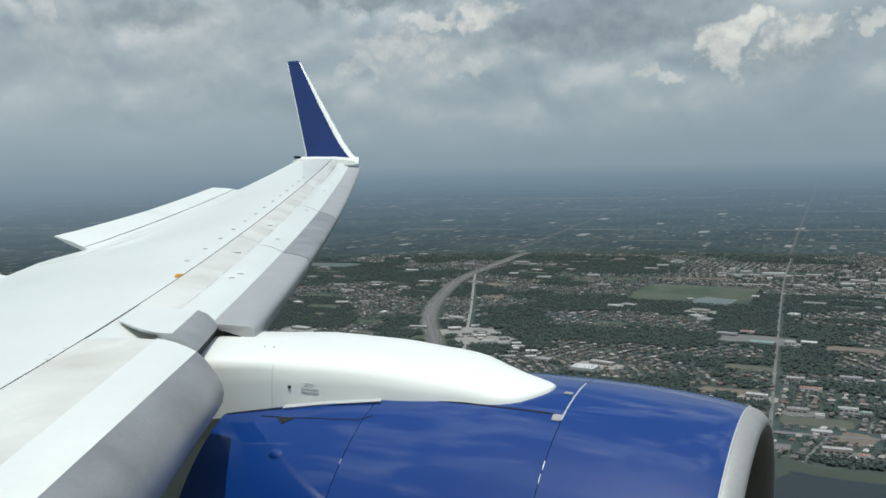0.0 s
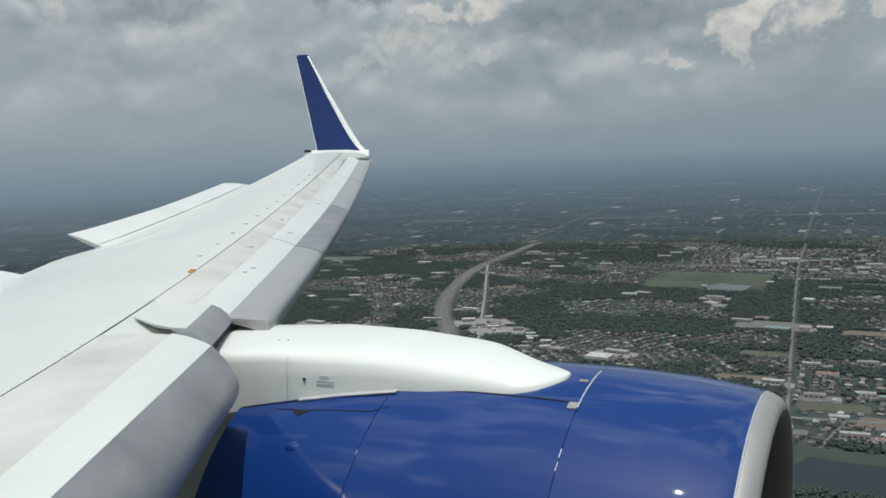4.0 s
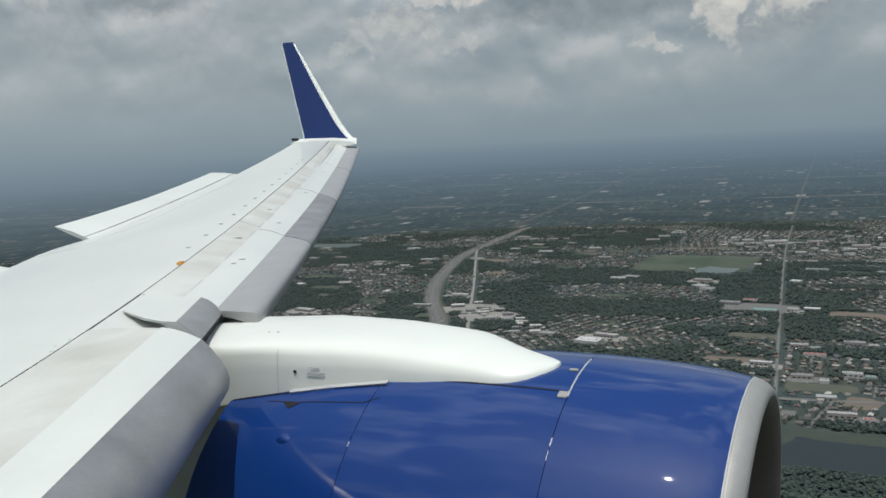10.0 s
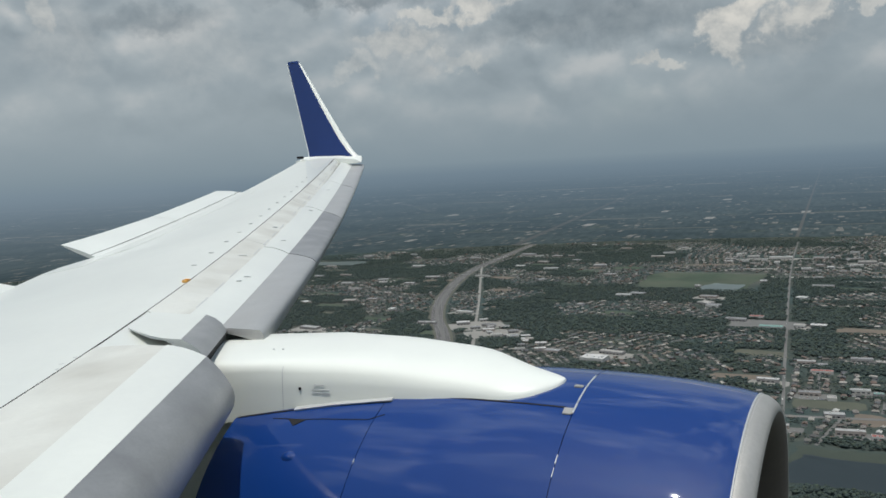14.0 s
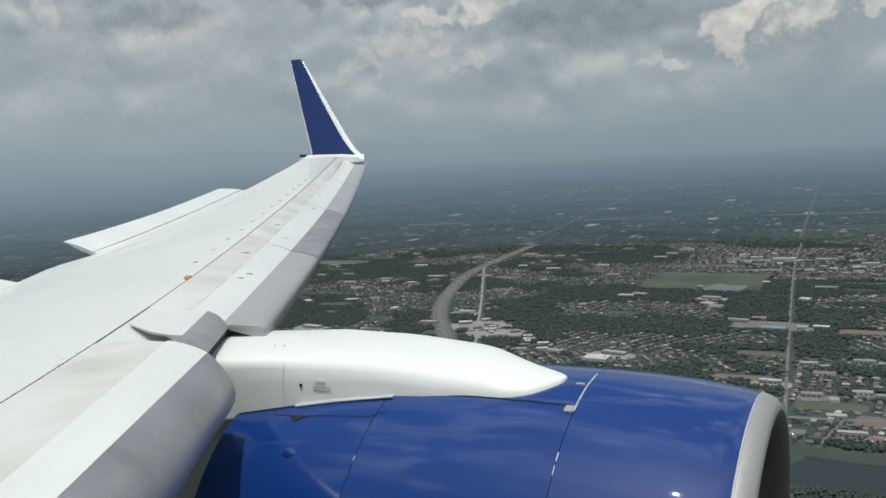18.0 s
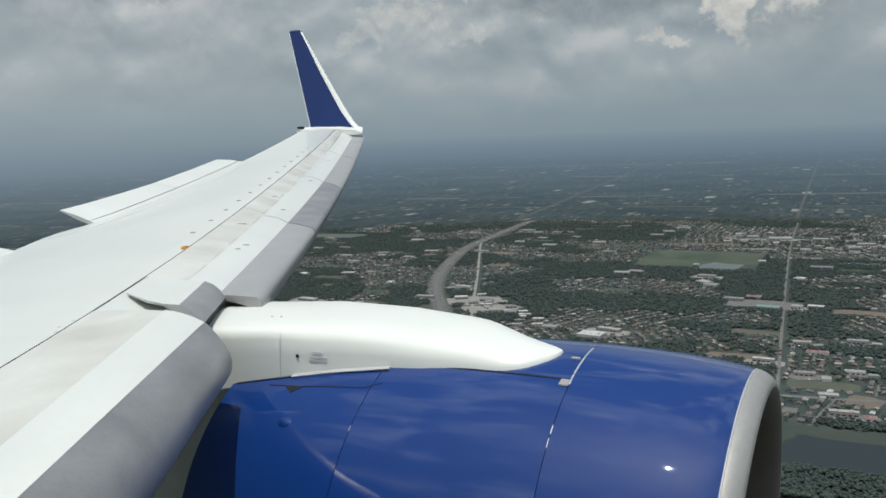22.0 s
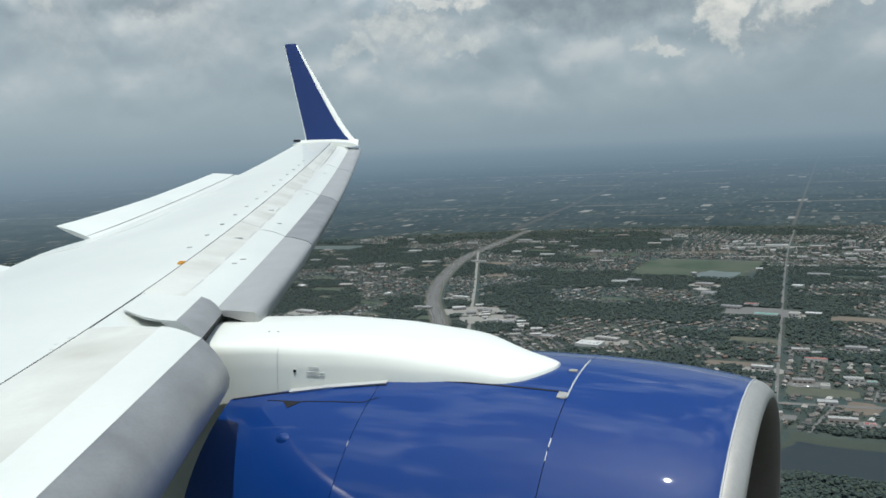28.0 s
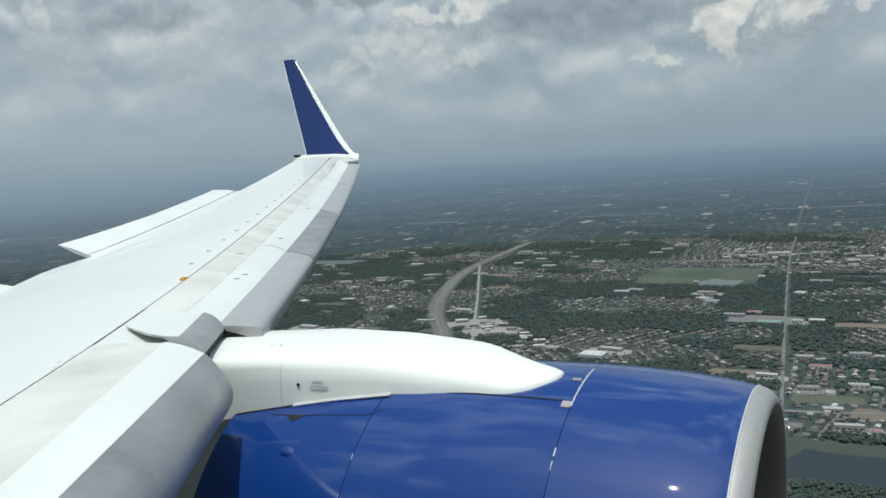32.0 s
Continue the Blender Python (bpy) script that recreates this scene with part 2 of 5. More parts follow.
DUCT = material("dark_duct_metal", (0.1, 0.093, 0.085), 0.7, 0.2, 0.25, 5.0, 0.1)
FAN = material("fan_titanium", (0.12, 0.12, 0.13), 0.4, 0.9, 0.2, 8.0)
STENCIL = material("stencil_ink", (0.56, 0.57, 0.57), 0.6, 0, 0.2, 30.0)
ORANGE = material("orange_fitting", (0.85, 0.46, 0.1), 0.5, 0, 0.2, 30.0)
CABIN = material("cabin_lining", (0.55, 0.55, 0.53), 0.7, 0, 0.1, 3.0)


# ---------------------------------------------------------------- builders
def mesh_object(name, verts, faces, mat, parent=None, smooth=True, angle=35, label="", indices=None):
    me = bpy.data.meshes.new(name)
    me.from_pydata([tuple(v) for v in verts], [], [tuple(f) for f in faces])
    bm = bmesh.new()
    bm.from_mesh(me)
    bmesh.ops.recalc_face_normals(bm, faces=bm.faces)
    bm.to_mesh(me)
    bm.free()
    for m in (mat if isinstance(mat, (list, tuple)) else [mat]):
        me.materials.append(m)
    if indices is not None:
        me.polygons.foreach_set("material_index", indices)
    if smooth:
        me.polygons.foreach_set("use_smooth", [True] * len(me.polygons))
        me.set_sharp_from_angle(angle=radians(angle))
    ob = new(name, me)
    ob.parent = parent
    if label:
        tagged(ob, label=label)
    return ob


def part(name, bm, mat, parent, label="", smooth=True, angle=35):
    me = bpy.data.meshes.new(name)
    bmesh.ops.recalc_face_normals(bm, faces=bm.faces)
    bm.to_mesh(me)
    bm.free()
    me.materials.append(mat)
    if smooth:
        me.polygons.foreach_set("use_smooth", [True] * len(me.polygons))
        me.set_sharp_from_angle(angle=radians(angle))
    ob = new(name, me)
    ob.parent = parent
    if label:
        tagged(ob, label=label)
    return ob


def loft(rings, caps=True, closed=True):
    """Vertices and faces through rings of equal length."""
    k = len(rings[0])
    verts = [p for ring in rings for p in ring]
    faces = []
    for i in range(len(rings) - 1):
        for j in range(k if closed else k - 1):
            a, b = i * k + j, i * k + (j + 1) % k
            faces.append((a, b, b + k, a + k))
    if caps and closed:
        faces.append(tuple(range(k - 1, -1, -1)))
        faces.append(tuple(range((len(rings) - 1) * k, len(rings) * k)))
    return verts, faces


def slab(rows, thick):
    """A sheet of rows of points with a thickness below it."""
    rings = []
    for row in rows:
        rings.append(list(row) + [(x, y, z - thick) for x, y, z in reversed(row)])
    return loft(rings)


def box(bm, size, at, turn=None, bevel=0.0):
    m = Matrix.Translation(at) @ (turn or Matrix()) @ Matrix.Diagonal((*size, 1))
    made = bmesh.ops.create_cube(bm, size=1.0, matrix=m)["verts"]
    if bevel:
        edges = list({e for v in made for e in v.link_edges})
        bmesh.ops.bevel(bm, geom=edges, offset=bevel, segments=2, affect="EDGES")
    return bm


# ---------------------------------------------------------------- the airliner (x: nose, y: outboard, z: up, from the window)
airliner = tagged(new("airliner"), "white airliner with deep blue engine and winglet", "aircraft")
airliner.matrix_basis = LEAN

LE_A, LE_B = -1.223, -0.5276
TE_A, TE_B = -7.75, -0.27


def le_x(y):
    return LE_A + LE_B * y


def te_x(y):
    return TE_A + TE_B * y if y > 6.0 else TE_A + TE_B * 6.0 - (6.0 - y) * 0.05


def seam_x(y):
    return -2.461 - 0.5054 * y


def z_le(y):
    return 0.004816 * y * y - 0.01667 * y - 1.188


def z_35(y):
    return 0.003023 * y * y + 0.02634 * y - 1.3345


def z_seam(y):
    return 0.0000137 * y ** 4 - 0.000661 * y ** 3 + 0.0134862 * y * y - 0.0264259 * y - 1.1695656


def z_70(y):
    return 0.58 * z_35(y) + 0.42 * z_seam(y)


def z_te(y):
    return 0.004755 * y * y + 0.03517 * y - 1.9037 + 0.05 * math.exp(-((y - 8.2) / 0.7) ** 2)


def top(y, x):
    """Height of the wing's upper skin behind the slats."""
    xs, xt = seam_x(y), te_x(y)
    if x >= xs:
        x70 = le_x(y) - 0.7
        u = (x - x70) / (xs - x70)
        return z_70(y) * (1 - u) + z_seam(y) * u
    u = (x - xs) / (xt - xs)
    chord = xs - xt
    return z_seam(y) * (1 - u) + z_te(y) * u + 0.02 * chord * 4 * u * (1 - u) * (1 - 0.5 * u)


def on_skin(y, x, lift=0.0):
    return (x, y, top(y, x) + lift)


def stations(a, b, step):
    k = max(1, int(math.ceil((b - a) / step)))
    return [a + (b - a) * i / k for i in range(k + 1)]


# wing body
rings = []
for y in stations(-0.4, 18.3, 0.45):
    xs, xt = seam_x(y), te_x(y)
    c = le_x(y) - xt
    upper = [xs + 0.02] + [xs + (xt - xs) * u for u in (0.0, 0.06, 0.13, 0.22, 0.32, 0.43, 0.55, 0.67, 0.79, 0.9, 1.0)]
    front = le_x(y) - 0.3
    thick = 0.115 * c
    ring = [(front, y, z_70(y) - 0.12 - 0.03 * c), (front - 0.12, y, z_70(y) - 0.06), (front - 0.38, y, z_70(y) - 0.035), (xs + 0.05, y, z_seam(y) - 0.02)]
    ring += [(x, y, top(y, x)) for x in upper]
    lower = []
    for u in (0.97, 0.85, 0.7, 0.5, 0.3, 0.12, 0.03):
        x = front + (xt - front) * u
        lower.append((x, y, z_70(y) * (1 - u) + z_te(y) * u - 0.02 - thick * 2.6 * u ** 0.5 * (1 - u) - 0.06))
    rings.append(ring + lower)
wing = mesh_object("wing", *loft(rings), WHITE, airliner, label="swept white wing skin")

# fixed leading edge panels between the slats and the long seam
for a, b in ((4.92, 8.2), (8.21, 11.6), (11.61, 14.9), (14.91, 17.9)):
    rows = []
    for y in stations(a, b, 0.4):
        x0, x1 = le_x(y) - 0.69, seam_x(y) + 0.012
        rows.append([(x0 + (x1 - x0) * u, y, top(y, x0 + (x1 - x0) * u) + 0.006) for u in (0, 0.33, 0.66, 1)])
    mesh_object("leading_edge_panel", *slab(rows, 0.02), PANEL, wing, label="grey weathered leading edge panel")

# the long dark seam
rows = [[on_skin(y, seam_x(y) + 0.011, 0.002), on_skin(y, seam_x(y) - 0.002, 0.003)] for y in stations(-0.2, 18.2, 0.4)]
mesh_object("skin_seam", *slab(rows, 0.004), DARK, wing)


def slat(a, b, deep=0.0, forward=0.0, tail=0.74, label="white slat with a bare metal nose, extended"):
    """One slat from station a to b: bare nose, painted top, hollow underneath."""
    white_rows, nose_rings = [], []
    for y in stations(a, b, 0.25):
        x0 = le_x(y) + forward
        nose_aft = 0.34 + 0.01 * max(0.0, 11.0 - y)
        zl, z1, z2 = z_le(y) - deep, z_35(y) - deep * 0.8, z_70(y) - deep * 0.3
        r = 0.045 + 0.004 * (18.3 - y)
        up = [(x0 - nose_aft, y, z1), (x0 - nose_aft * 0.66, y, z1 * 0.72 + zl * 0.28 + 0.012), (x0 - nose_aft * 0.33, y, z1 * 0.36 + zl * 0.64 + 0.02), (x0 - 0.04, y, zl + 0.028), (x0 - 0.005, y, zl),
              (x0, y, zl - r * 0.5), (x0 - 0.03, y, zl - r * 1.4), (x0 - 0.09, y, zl - r * 2.0), (x0 - 0.1, y, zl - r * 1.5), (x0 - 0.06, y, zl - r * 0.6), (x0 - nose_aft * 0.6, y, z1 * 0.6 + zl * 0.4 - 0.04), (x0 - nose_aft, y, z1 - 0.03)]
        nose_rings.append(up)
        white_rows.append([(x0 - nose_aft - (tail - 0.0075 * (y - 5) - nose_aft) * u, y, z1 * (1 - u) + (z2 + 0.016) * u + 0.02 * 4 * u * (1 - u)) for u in (0.004, 0.25, 0.5, 0.75, 1.0)])
    body = mesh_object("slat", *slab(white_rows, 0.014), WHITE, wing, label=label)
    return body, nose_rings


for a, b, sheen in ((4.9, 8.02, BARE_PALE), (8.05, 11.42, BARE), (11.45, 14.78, BARE_PALE), (14.81, 18.28, BARE_PALE)):
    body, nose = slat(a, b)
    mesh_object("slat_nose", *loft(nose), sheen, wing, label="dull bare metal slat nose", angle=50)

# the slat between cabin and engine, drooped lower, with the fixed panel behind it
nose_rings, white_rows, panel_rows = [], [], []
for y in stations(-0.2, 3.95, 0.25):
    x0 = le_x(y)
    zl = -1.29 - 0.06 * (3.95 - y)
    z20 = -1.092 - 0.016 * (3.9 - y)
    z50 = -1.04 - 0.045 * (3.9 - y)
    nose_rings.append([(x0 - 0.2, y, z20), (x0 - 0.15, y, z20 - 0.035), (x0 - 0.1, y, z20 - 0.078), (x0 - 0.05, y, z20 - 0.13), (x0 - 0.015, y, zl + 0.02), (x0, y, zl - 0.03), (x0 - 0.01, y, zl - 0.09), (x0 - 0.05, y, zl - 0.15),
                       (x0 - 0.1, y, zl - 0.19), (x0 - 0.11, y, zl - 0.17), (x0 - 0.07, y, zl - 0.05), (x0 - 0.15, y, z20 - 0.08), (x0 - 0.2, y, z20 - 0.03)])
    white_rows.append([(x0 - 0.202 - 0.31 * u, y, z20 * (1 - u) + z50 * u + 0.012 * 4 * u * (1 - u)) for u in (0, 0.3, 0.6, 1)])
    xs = seam_x(y) + 0.012
    panel_rows.append([(x0 - 0.5 + (xs - x0 + 0.5) * u, y, (z50 - 0.008) * (1 - u) + (z_seam(y) + 0.004) * u + 0.01 * 4 * u * (1 - u)) for u in (0, 0.33, 0.66, 1)])
mesh_object("slat", *slab(white_rows, 0.014), WHITE, wing, label="white slat with a bare metal nose, extended")
mesh_object("slat_nose", *loft(nose_rings), BARE, wing, label="dull bare metal slat nose", angle=50)
mesh_object("leading_edge_panel", *slab(panel_rows, 0.02), PANEL, wing, label="grey weathered leading edge panel")

# the fixed piece over the pylon, standing proud of the slat beside it
rings = []
for i in range(7):
    u = i / 6
    y = 3.97 + 0.93 * u
    x0, z0 = -3.54 - 0.6 * u, -1.115 - 0.035 * u
    lift = 0.085 * (1 - u) ** 0.7
    slant = 0.3 * (1 - u)
    prof = [(-0.06, -0.2, 0), (-0.03, -0.07, 0), (0.0, 0.0, 0.0), (-0.07 + 0.02 * u, 0.045 + 0.012 * u, 0.1), (-0.16 + 0.05 * u, 0.07 + 0.024 * u, 0.2), (-0.28 + 0.09 * u, 0.085 + 0.03 * u, 0.35)]
    ring = [(x0 + dx, y + slant * k, z0 + dz) for dx, dz, k in prof]
    back = 0.28 - 0.09 * u
    for w in (0.3, 0.6, 0.85, 1.0):
        yy = y + slant * (0.35 + 0.65 * w + 0.55 * w * w)
        x = x0 - back + (seam_x(yy) + 0.06 - x0 + back) * w
        ring.append((x, yy, (z0 + 0.085 + 0.03 * u) * (1 - w) + (top(yy, x) + 0.014) * w + 0.012 * 4 * w * (1 - w)))
    ring += [(px, py, pz - 0.006 - 0.012 * min(1.0, 4 * k * (1 - k))) for k, (px, py, pz) in zip((1.0, 0.85, 0.6, 0.3), reversed(ring[6:]))]
    ring.append((x0 - 0.12, y + slant * 0.15, z0 + 0.0))
    rings.append(ring)
# shade by colour: lower front faces dark as a gap, inboard end grey
mesh_object("pylon_leading_edge", *loft(rings), [WHITE, BARE, TIP_GREY, DARK], wing, label="short fixed leading edge piece with grey metal nose",
            indices=[3 if j < 2 else 1 if j < 5 else 0 for i in range(len(rings) - 1) for j in range(15)] + [2, 0])

bm = bmesh.new()
box(bm, (0.1, 0.012, 0.03), (-3.72, 3.975, -1.1), Matrix.Rotation(radians(20), 4, "Y"), 0.004)
part("hinge_bracket", bm, VANE, wing, "small grey hinge bracket under the fixed piece")

# flaps behind the trailing edge
for a, b, back, lift, drop in ((9.13, 11.75, 0.62, 0.195, -0.032), (11.77, 14.41, 0.62, 0.11, -0.016), (0.2, 7.42, 0.7, 0.06, 0.0)):
    rings = []
    for y in stations(a, b, 0.6):
        x0 = te_x(y) + 0.1
        z0 = z_te(y) + 0.02
        x1, z1 = te_x(y) - back, z_te(y) + lift + drop * (y - a)
        rings.append([(x0, y, z0), ((x0 + x1) / 2, y, (z0 + z1) / 2 + 0.015), (x1, y, z1), (x1, y, z1 - 0.012), ((x0 + x1) / 2, y, (z0 + z1) / 2 - 0.05), (x0, y, z0 - 0.06)])
    mesh_object("flap", *loft(rings), WHITE, wing, label="white trailing edge flap, extended")
rows = [[(te_x(y) + 0.002, y, z_te(y) + 0.05), (te_x(y) - 0.006, y, z_te(y) + 0.051)] for y in stations(9.13, 14.41, 0.5)]
mesh_object("flap_seam", *slab(rows, 0.004), DARK, wing)

# spoiler panels, a little proud of the skin
for a, b in ((7.9, 9.9), (9.93, 11.9), (11.93, 14.2)):
    rows = []
    for y in stations(a, b, 0.4):
        xs, xt = seam_x(y), te_x(y)
        rows.append([on_skin(y, xs + (xt - xs) * u, 0.004) for u in (0.74, 0.82, 0.9, 0.985)])
    mesh_object("spoiler", *slab(rows, 0.03), WHITE, wing, label="white spoiler panel, closed")

# dark gaps behind the slats, broken by the slat tracks
for k in range(22):
    y = 5.25 + k * 0.58
    if k % 5 == 3:
        continue
    rows = [[(le_x(yy) - 0.742, yy, max(z_70(yy) + 0.004, top(yy, le_x(yy) - 0.745) + 0.009)), (le_x(yy) - 0.755, yy, top(yy, le_x(yy) - 0.755) + 0.009)] for yy in stations(y, y + 0.36, 0.18)]
    mesh_object("slat_gap", *slab(rows, 0.006), STENCIL, wing)

# small access covers and worn marks on the slats
for y, d, w, l in ((6.5, 0.56, 0.06, 0.035), (6.28, 0.6, 0.05, 0.03), (8.55, 0.54, 0.06, 0.04), (11.1, 0.52, 0.06, 0.05), (13.6, 0.5, 0.06, 0.05), (9.3, 0.83, 0.09, 0.05), (7.4, 0.86, 0.1, 0.04)):
    front, back = 0.34 + 0.01 * max(0.0, 11.0 - y), 0.74 - 0.0075 * (y - 5)
    u = (d - front) / (back - front)
    z = z_35(y) * (1 - u) + (z_70(y) + 0.016) * u + 0.08 * u * (1 - u) if u < 1 else top(y, le_x(y) - d) + 0.006
    bm = bmesh.new()
    box(bm, (w, l, 0.006), (le_x(y) - d, y, z + 0.005), Matrix.Rotation(radians(28), 4, "Z"), 0.002)
    part("access_cover", bm, VANE, wing)

# vortex generators along the seam
for i in range(13):
    y = 6.75 + i * 0.66
    x = seam_x(y) - 0.22
    bm = bmesh.new()
    box(bm, (0.055, 0.011, 0.012), (x, y, top(y, x) + 0.006), Matrix.Rotation(radians(28), 4, "Z"), 0.003)
    part("vortex_generator", bm, VANE, wing)

# small marks on the skin
for y, dx in ((3.5, 0.0), (3.6, -0.03), (3.66, 0.06), (3.74, 0.0), (3.82, 0.06)):
    bm = bmesh.new()
    box(bm, (0.012, 0.026, 0.002), on_skin(y, seam_x(y) + dx - 0.03, 0.0015))
    part("stencil_bar", bm, STENCIL, wing)
bm = bmesh.new()
box(bm, (0.07, 0.02, 0.02), on_skin(5.95, seam_x(5.95) - 0.02, 0.01), None, 0.006)
box(bm, (0.07, 0.02, 0.02), on_skin(6.02, seam_x(6.02) - 0.02, 0.01), None, 0.006)
box(bm, (0.02, 0.08, 0.025), on_skin(5.985, seam_x(5.985) - 0.02, 0.012), None, 0.006)
part("escape_line_fitting", bm, ORANGE, wing, "small orange fitting on the wing seam")

# grey tip fairing
rows = [[on_skin(y, seam_x(y) - 0.02, 0.004), on_skin(y, seam_x(y) - 0.02 - (y - 13.6) * 0.19, 0.004)] for y in stations(13.7, 18.25, 0.45)]
mesh_object("tip_panel", *slab(rows, 0.006), TIP_GREY, wing, label="grey wing tip panel")


# ---- winglet
def winglet_at(v):
    """Leading edge, end of the bright nose, trailing edge at height v from 0 to 1."""
    y = 18.33 + 0.52 * v
    z = 0.33 + 2.52 * v
    lead = float(np.interp(v, (0, 0.06, 0.18, 0.54, 1), (-11.03, -11.21, -11.48, -12.17, -13.035)))
    nose = float(np.interp(v, (0, 0.06, 0.18, 0.54, 1), (-11.16, -11.34, -11.62, -12.275, -13.06)))
    trail = float(np.interp(v, (0, 0.06, 1), (-12.5, -12.54, -13.42)))
    return y, z, lead, nose, trail


blue_rings, nose_rings = [], []
for v in (0, 0.03, 0.06, 0.1, 0.16, 0.25, 0.4, 0.55, 0.7, 0.85, 0.96, 1.0):
    y, z, lead, nose, trail = winglet_at(v)
    t = 0.075 * (1 - 0.6 * v)
    blue_rings.append([(nose, y - t, z), (nose * 0.6 + trail * 0.4, y - t * 0.9, z), (trail, y - 0.006, z), (trail, y + 0.006, z), (nose * 0.6 + trail * 0.4, y + t * 0.9, z), (nose, y + t, z)])
    nose_rings.append([(nose, y - t, z), (lead * 0.6 + nose * 0.4, y - t * 0.85, z), (lead, y - 0.01, z), (lead, y + 0.01, z), (lead * 0.6 + nose * 0.4, y + t * 0.85, z), (nose, y + t, z)])
winglet = mesh_object("winglet", *loft(blue_rings), WINGLET_BLUE, airliner, label="tall deep blue winglet", angle=60)
mesh_object("winglet_nose", *loft(nose_rings), GLOSS_WHITE, winglet, label="bright white winglet leading edge", angle=60)
rings = []
for v in (0.02, 0.06, 0.3, 0.65, 1.0):
    y, z, lead, nose, trail = winglet_at(v)
    rings.append([(trail + 0.003, y - 0.012, z), (trail - 0.028, y - 0.006, z), (trail - 0.028, y + 0.006, z), (trail + 0.003, y + 0.012, z)])
mesh_object("winglet_trailing_edge", *loft(rings), GLOSS_WHITE, winglet, label="thin pale winglet trailing edge")
rings = []
for u in (0, 0.35, 0.7, 1.0):
    y = 17.95 + 0.4 * u
    zz = 0.3 + 0.1 * u ** 2
    rings.append([(-10.75 - 0.23 * u, y, zz - 0.1 + 0.06 * u), (-10.95 - 0.2 * u, y, zz - 0.02), (-11.6, y, zz + 0.015), (-12.3, y, zz), (-12.68, y, zz - 0.02), (-12.68, y, zz - 0.05), (-11.6, y, zz - 0.12), (-10.95, y, zz - 0.13)])
mesh_object("winglet_root", *loft(rings), GLOSS_WHITE, winglet, label="white fairing at the winglet's foot", angle=60)
bm = bmesh.new()
box(bm, (0.2, 0.04, 0.06), (-12.74, 18.24, 0.37), None, 0.01)
part("static_wick", bm, DARK, winglet)
rings = []
for k, (lift, cut) in enumerate(((0.0, 0.0), (0.03, 0.03), (0.048, 0.09))):  # rounded tip
    y, z, lead, nose, trail = winglet_at(1.0)
    t = 0.03 * (1 - 0.4 * k)
    rings.append([(lead - cut, y - t * 0.5, z + lift), ((lead + trail) / 2, y - t, z + lift), (trail + cut * 0.3, y - 0.006, z + lift), (trail + cut * 0.3, y + 0.006, z + lift), ((lead + trail) / 2, y + t, z + lift), (lead - cut, y + t * 0.5, z + lift)])
mesh_object("tip_cap", *loft(rings), WINGLET_BLUE, winglet, label="rounded dark blue cap on the winglet's tip", angle=60)

# ---- engine
EY, EZ = 4.75, -2.55
engine = tagged(new("engine"), "deep blue glossy engine nacelle with bare metal inlet lip")
engine.parent = airliner
PROFILE = ((-0.43, 1.243), (-0.47, 1.256), (-0.54, 1.27), (-0.62, 1.281), (-0.8, 1.3), (-1.05, 1.313), (-1.315, 1.318), (-1.6, 1.315), (-1.9, 1.306), (-2.2, 1.29), (-2.46, 1.276), (-2.8, 1.248), (-3.1, 1.21), (-3.4, 1.165), (-3.8, 1.09), (-4.2, 0.99), (-4.6, 0.87))


def radius(x):
    return float(np.interp(-x, [-p[0] for p in PROFILE], [p[1] for p in PROFILE]))


def on_cowl(x, a, lift=0.0):
    """A point of the cowl at angle a from the top, positive towards the cabin."""
    r = radius(x) + lift
    lean = 0.03 * max(0.0, min(1.0, (x + 0.8) / 0.33))
    y, z = EY - r * math.sin(a), EZ + r * math.cos(a)
    return (x + lean * (z - EZ - 1.15) + lean * (y - EY), y, z)


def cowl(name, x0, x1, label):
    xs = [x0] + [p[0] for p in PROFILE if x1 < p[0] < x0] + [x1]
    rings = [[on_cowl(x, 2 * math.pi * k / 120) for k in range(120)] for x in xs]
    rings = [[on_cowl(x0, 2 * math.pi * k / 120, -0.03) for k in range(120)]] + rings + [[on_cowl(x1, 2 * math.pi * k / 120, -0.03) for k in range(120)]]
    v, f = loft(rings, caps=False)
    return mesh_object(name, v, f, BLUE, engine, label=label, angle=60)


cowl("inlet_cowl", -0.445, -1.3135, "deep blue inlet cowl")
cowl("fan_cowl", -1.3175, -2.4585, "deep blue fan cowl")
cowl("reverser_cowl", -2.4625, -3.52, "deep blue thrust reverser cowl")
for x in (-1.3155, -2.4605):
    rings = [[on_cowl(xx, 2 * math.pi * k / 90, -0.012) for k in range(90)] for xx in (x + 0.012, x - 0.012)]
    mesh_object("cowl_joint", *loft(rings, caps=False), DARK, engine)

# ring added to close the open duct, its dark tone standing for shade inside
rings = [[on_cowl(x, 2 * math.pi * k / 90, lift) for k in range(90)] for x, lift in ((-3.515, -0.012), (-3.5, -0.03), (-3.45, -0.22))]
mesh_object("duct_rim", *loft(rings, caps=False), DUCT, engine, label="dark brown-grey rim of the fan duct")

# inlet lip: outer skin, rounded front, inner throat
LIP_PROFILE = ((-0.445, 1.25), (-0.42, 1.243), (-0.39, 1.226), (-0.362, 1.2), (-0.35, 1.172), (-0.351, 1.158))


def lip_point(x, r, k, count):
    a = 2 * math.pi * k / count
    z = EZ + r * math.cos(a)
    y = EY - r * math.sin(a)
    return (x + 0.03 * (z - EZ - 1.15) + 0.03 * (y - EY), y, z)


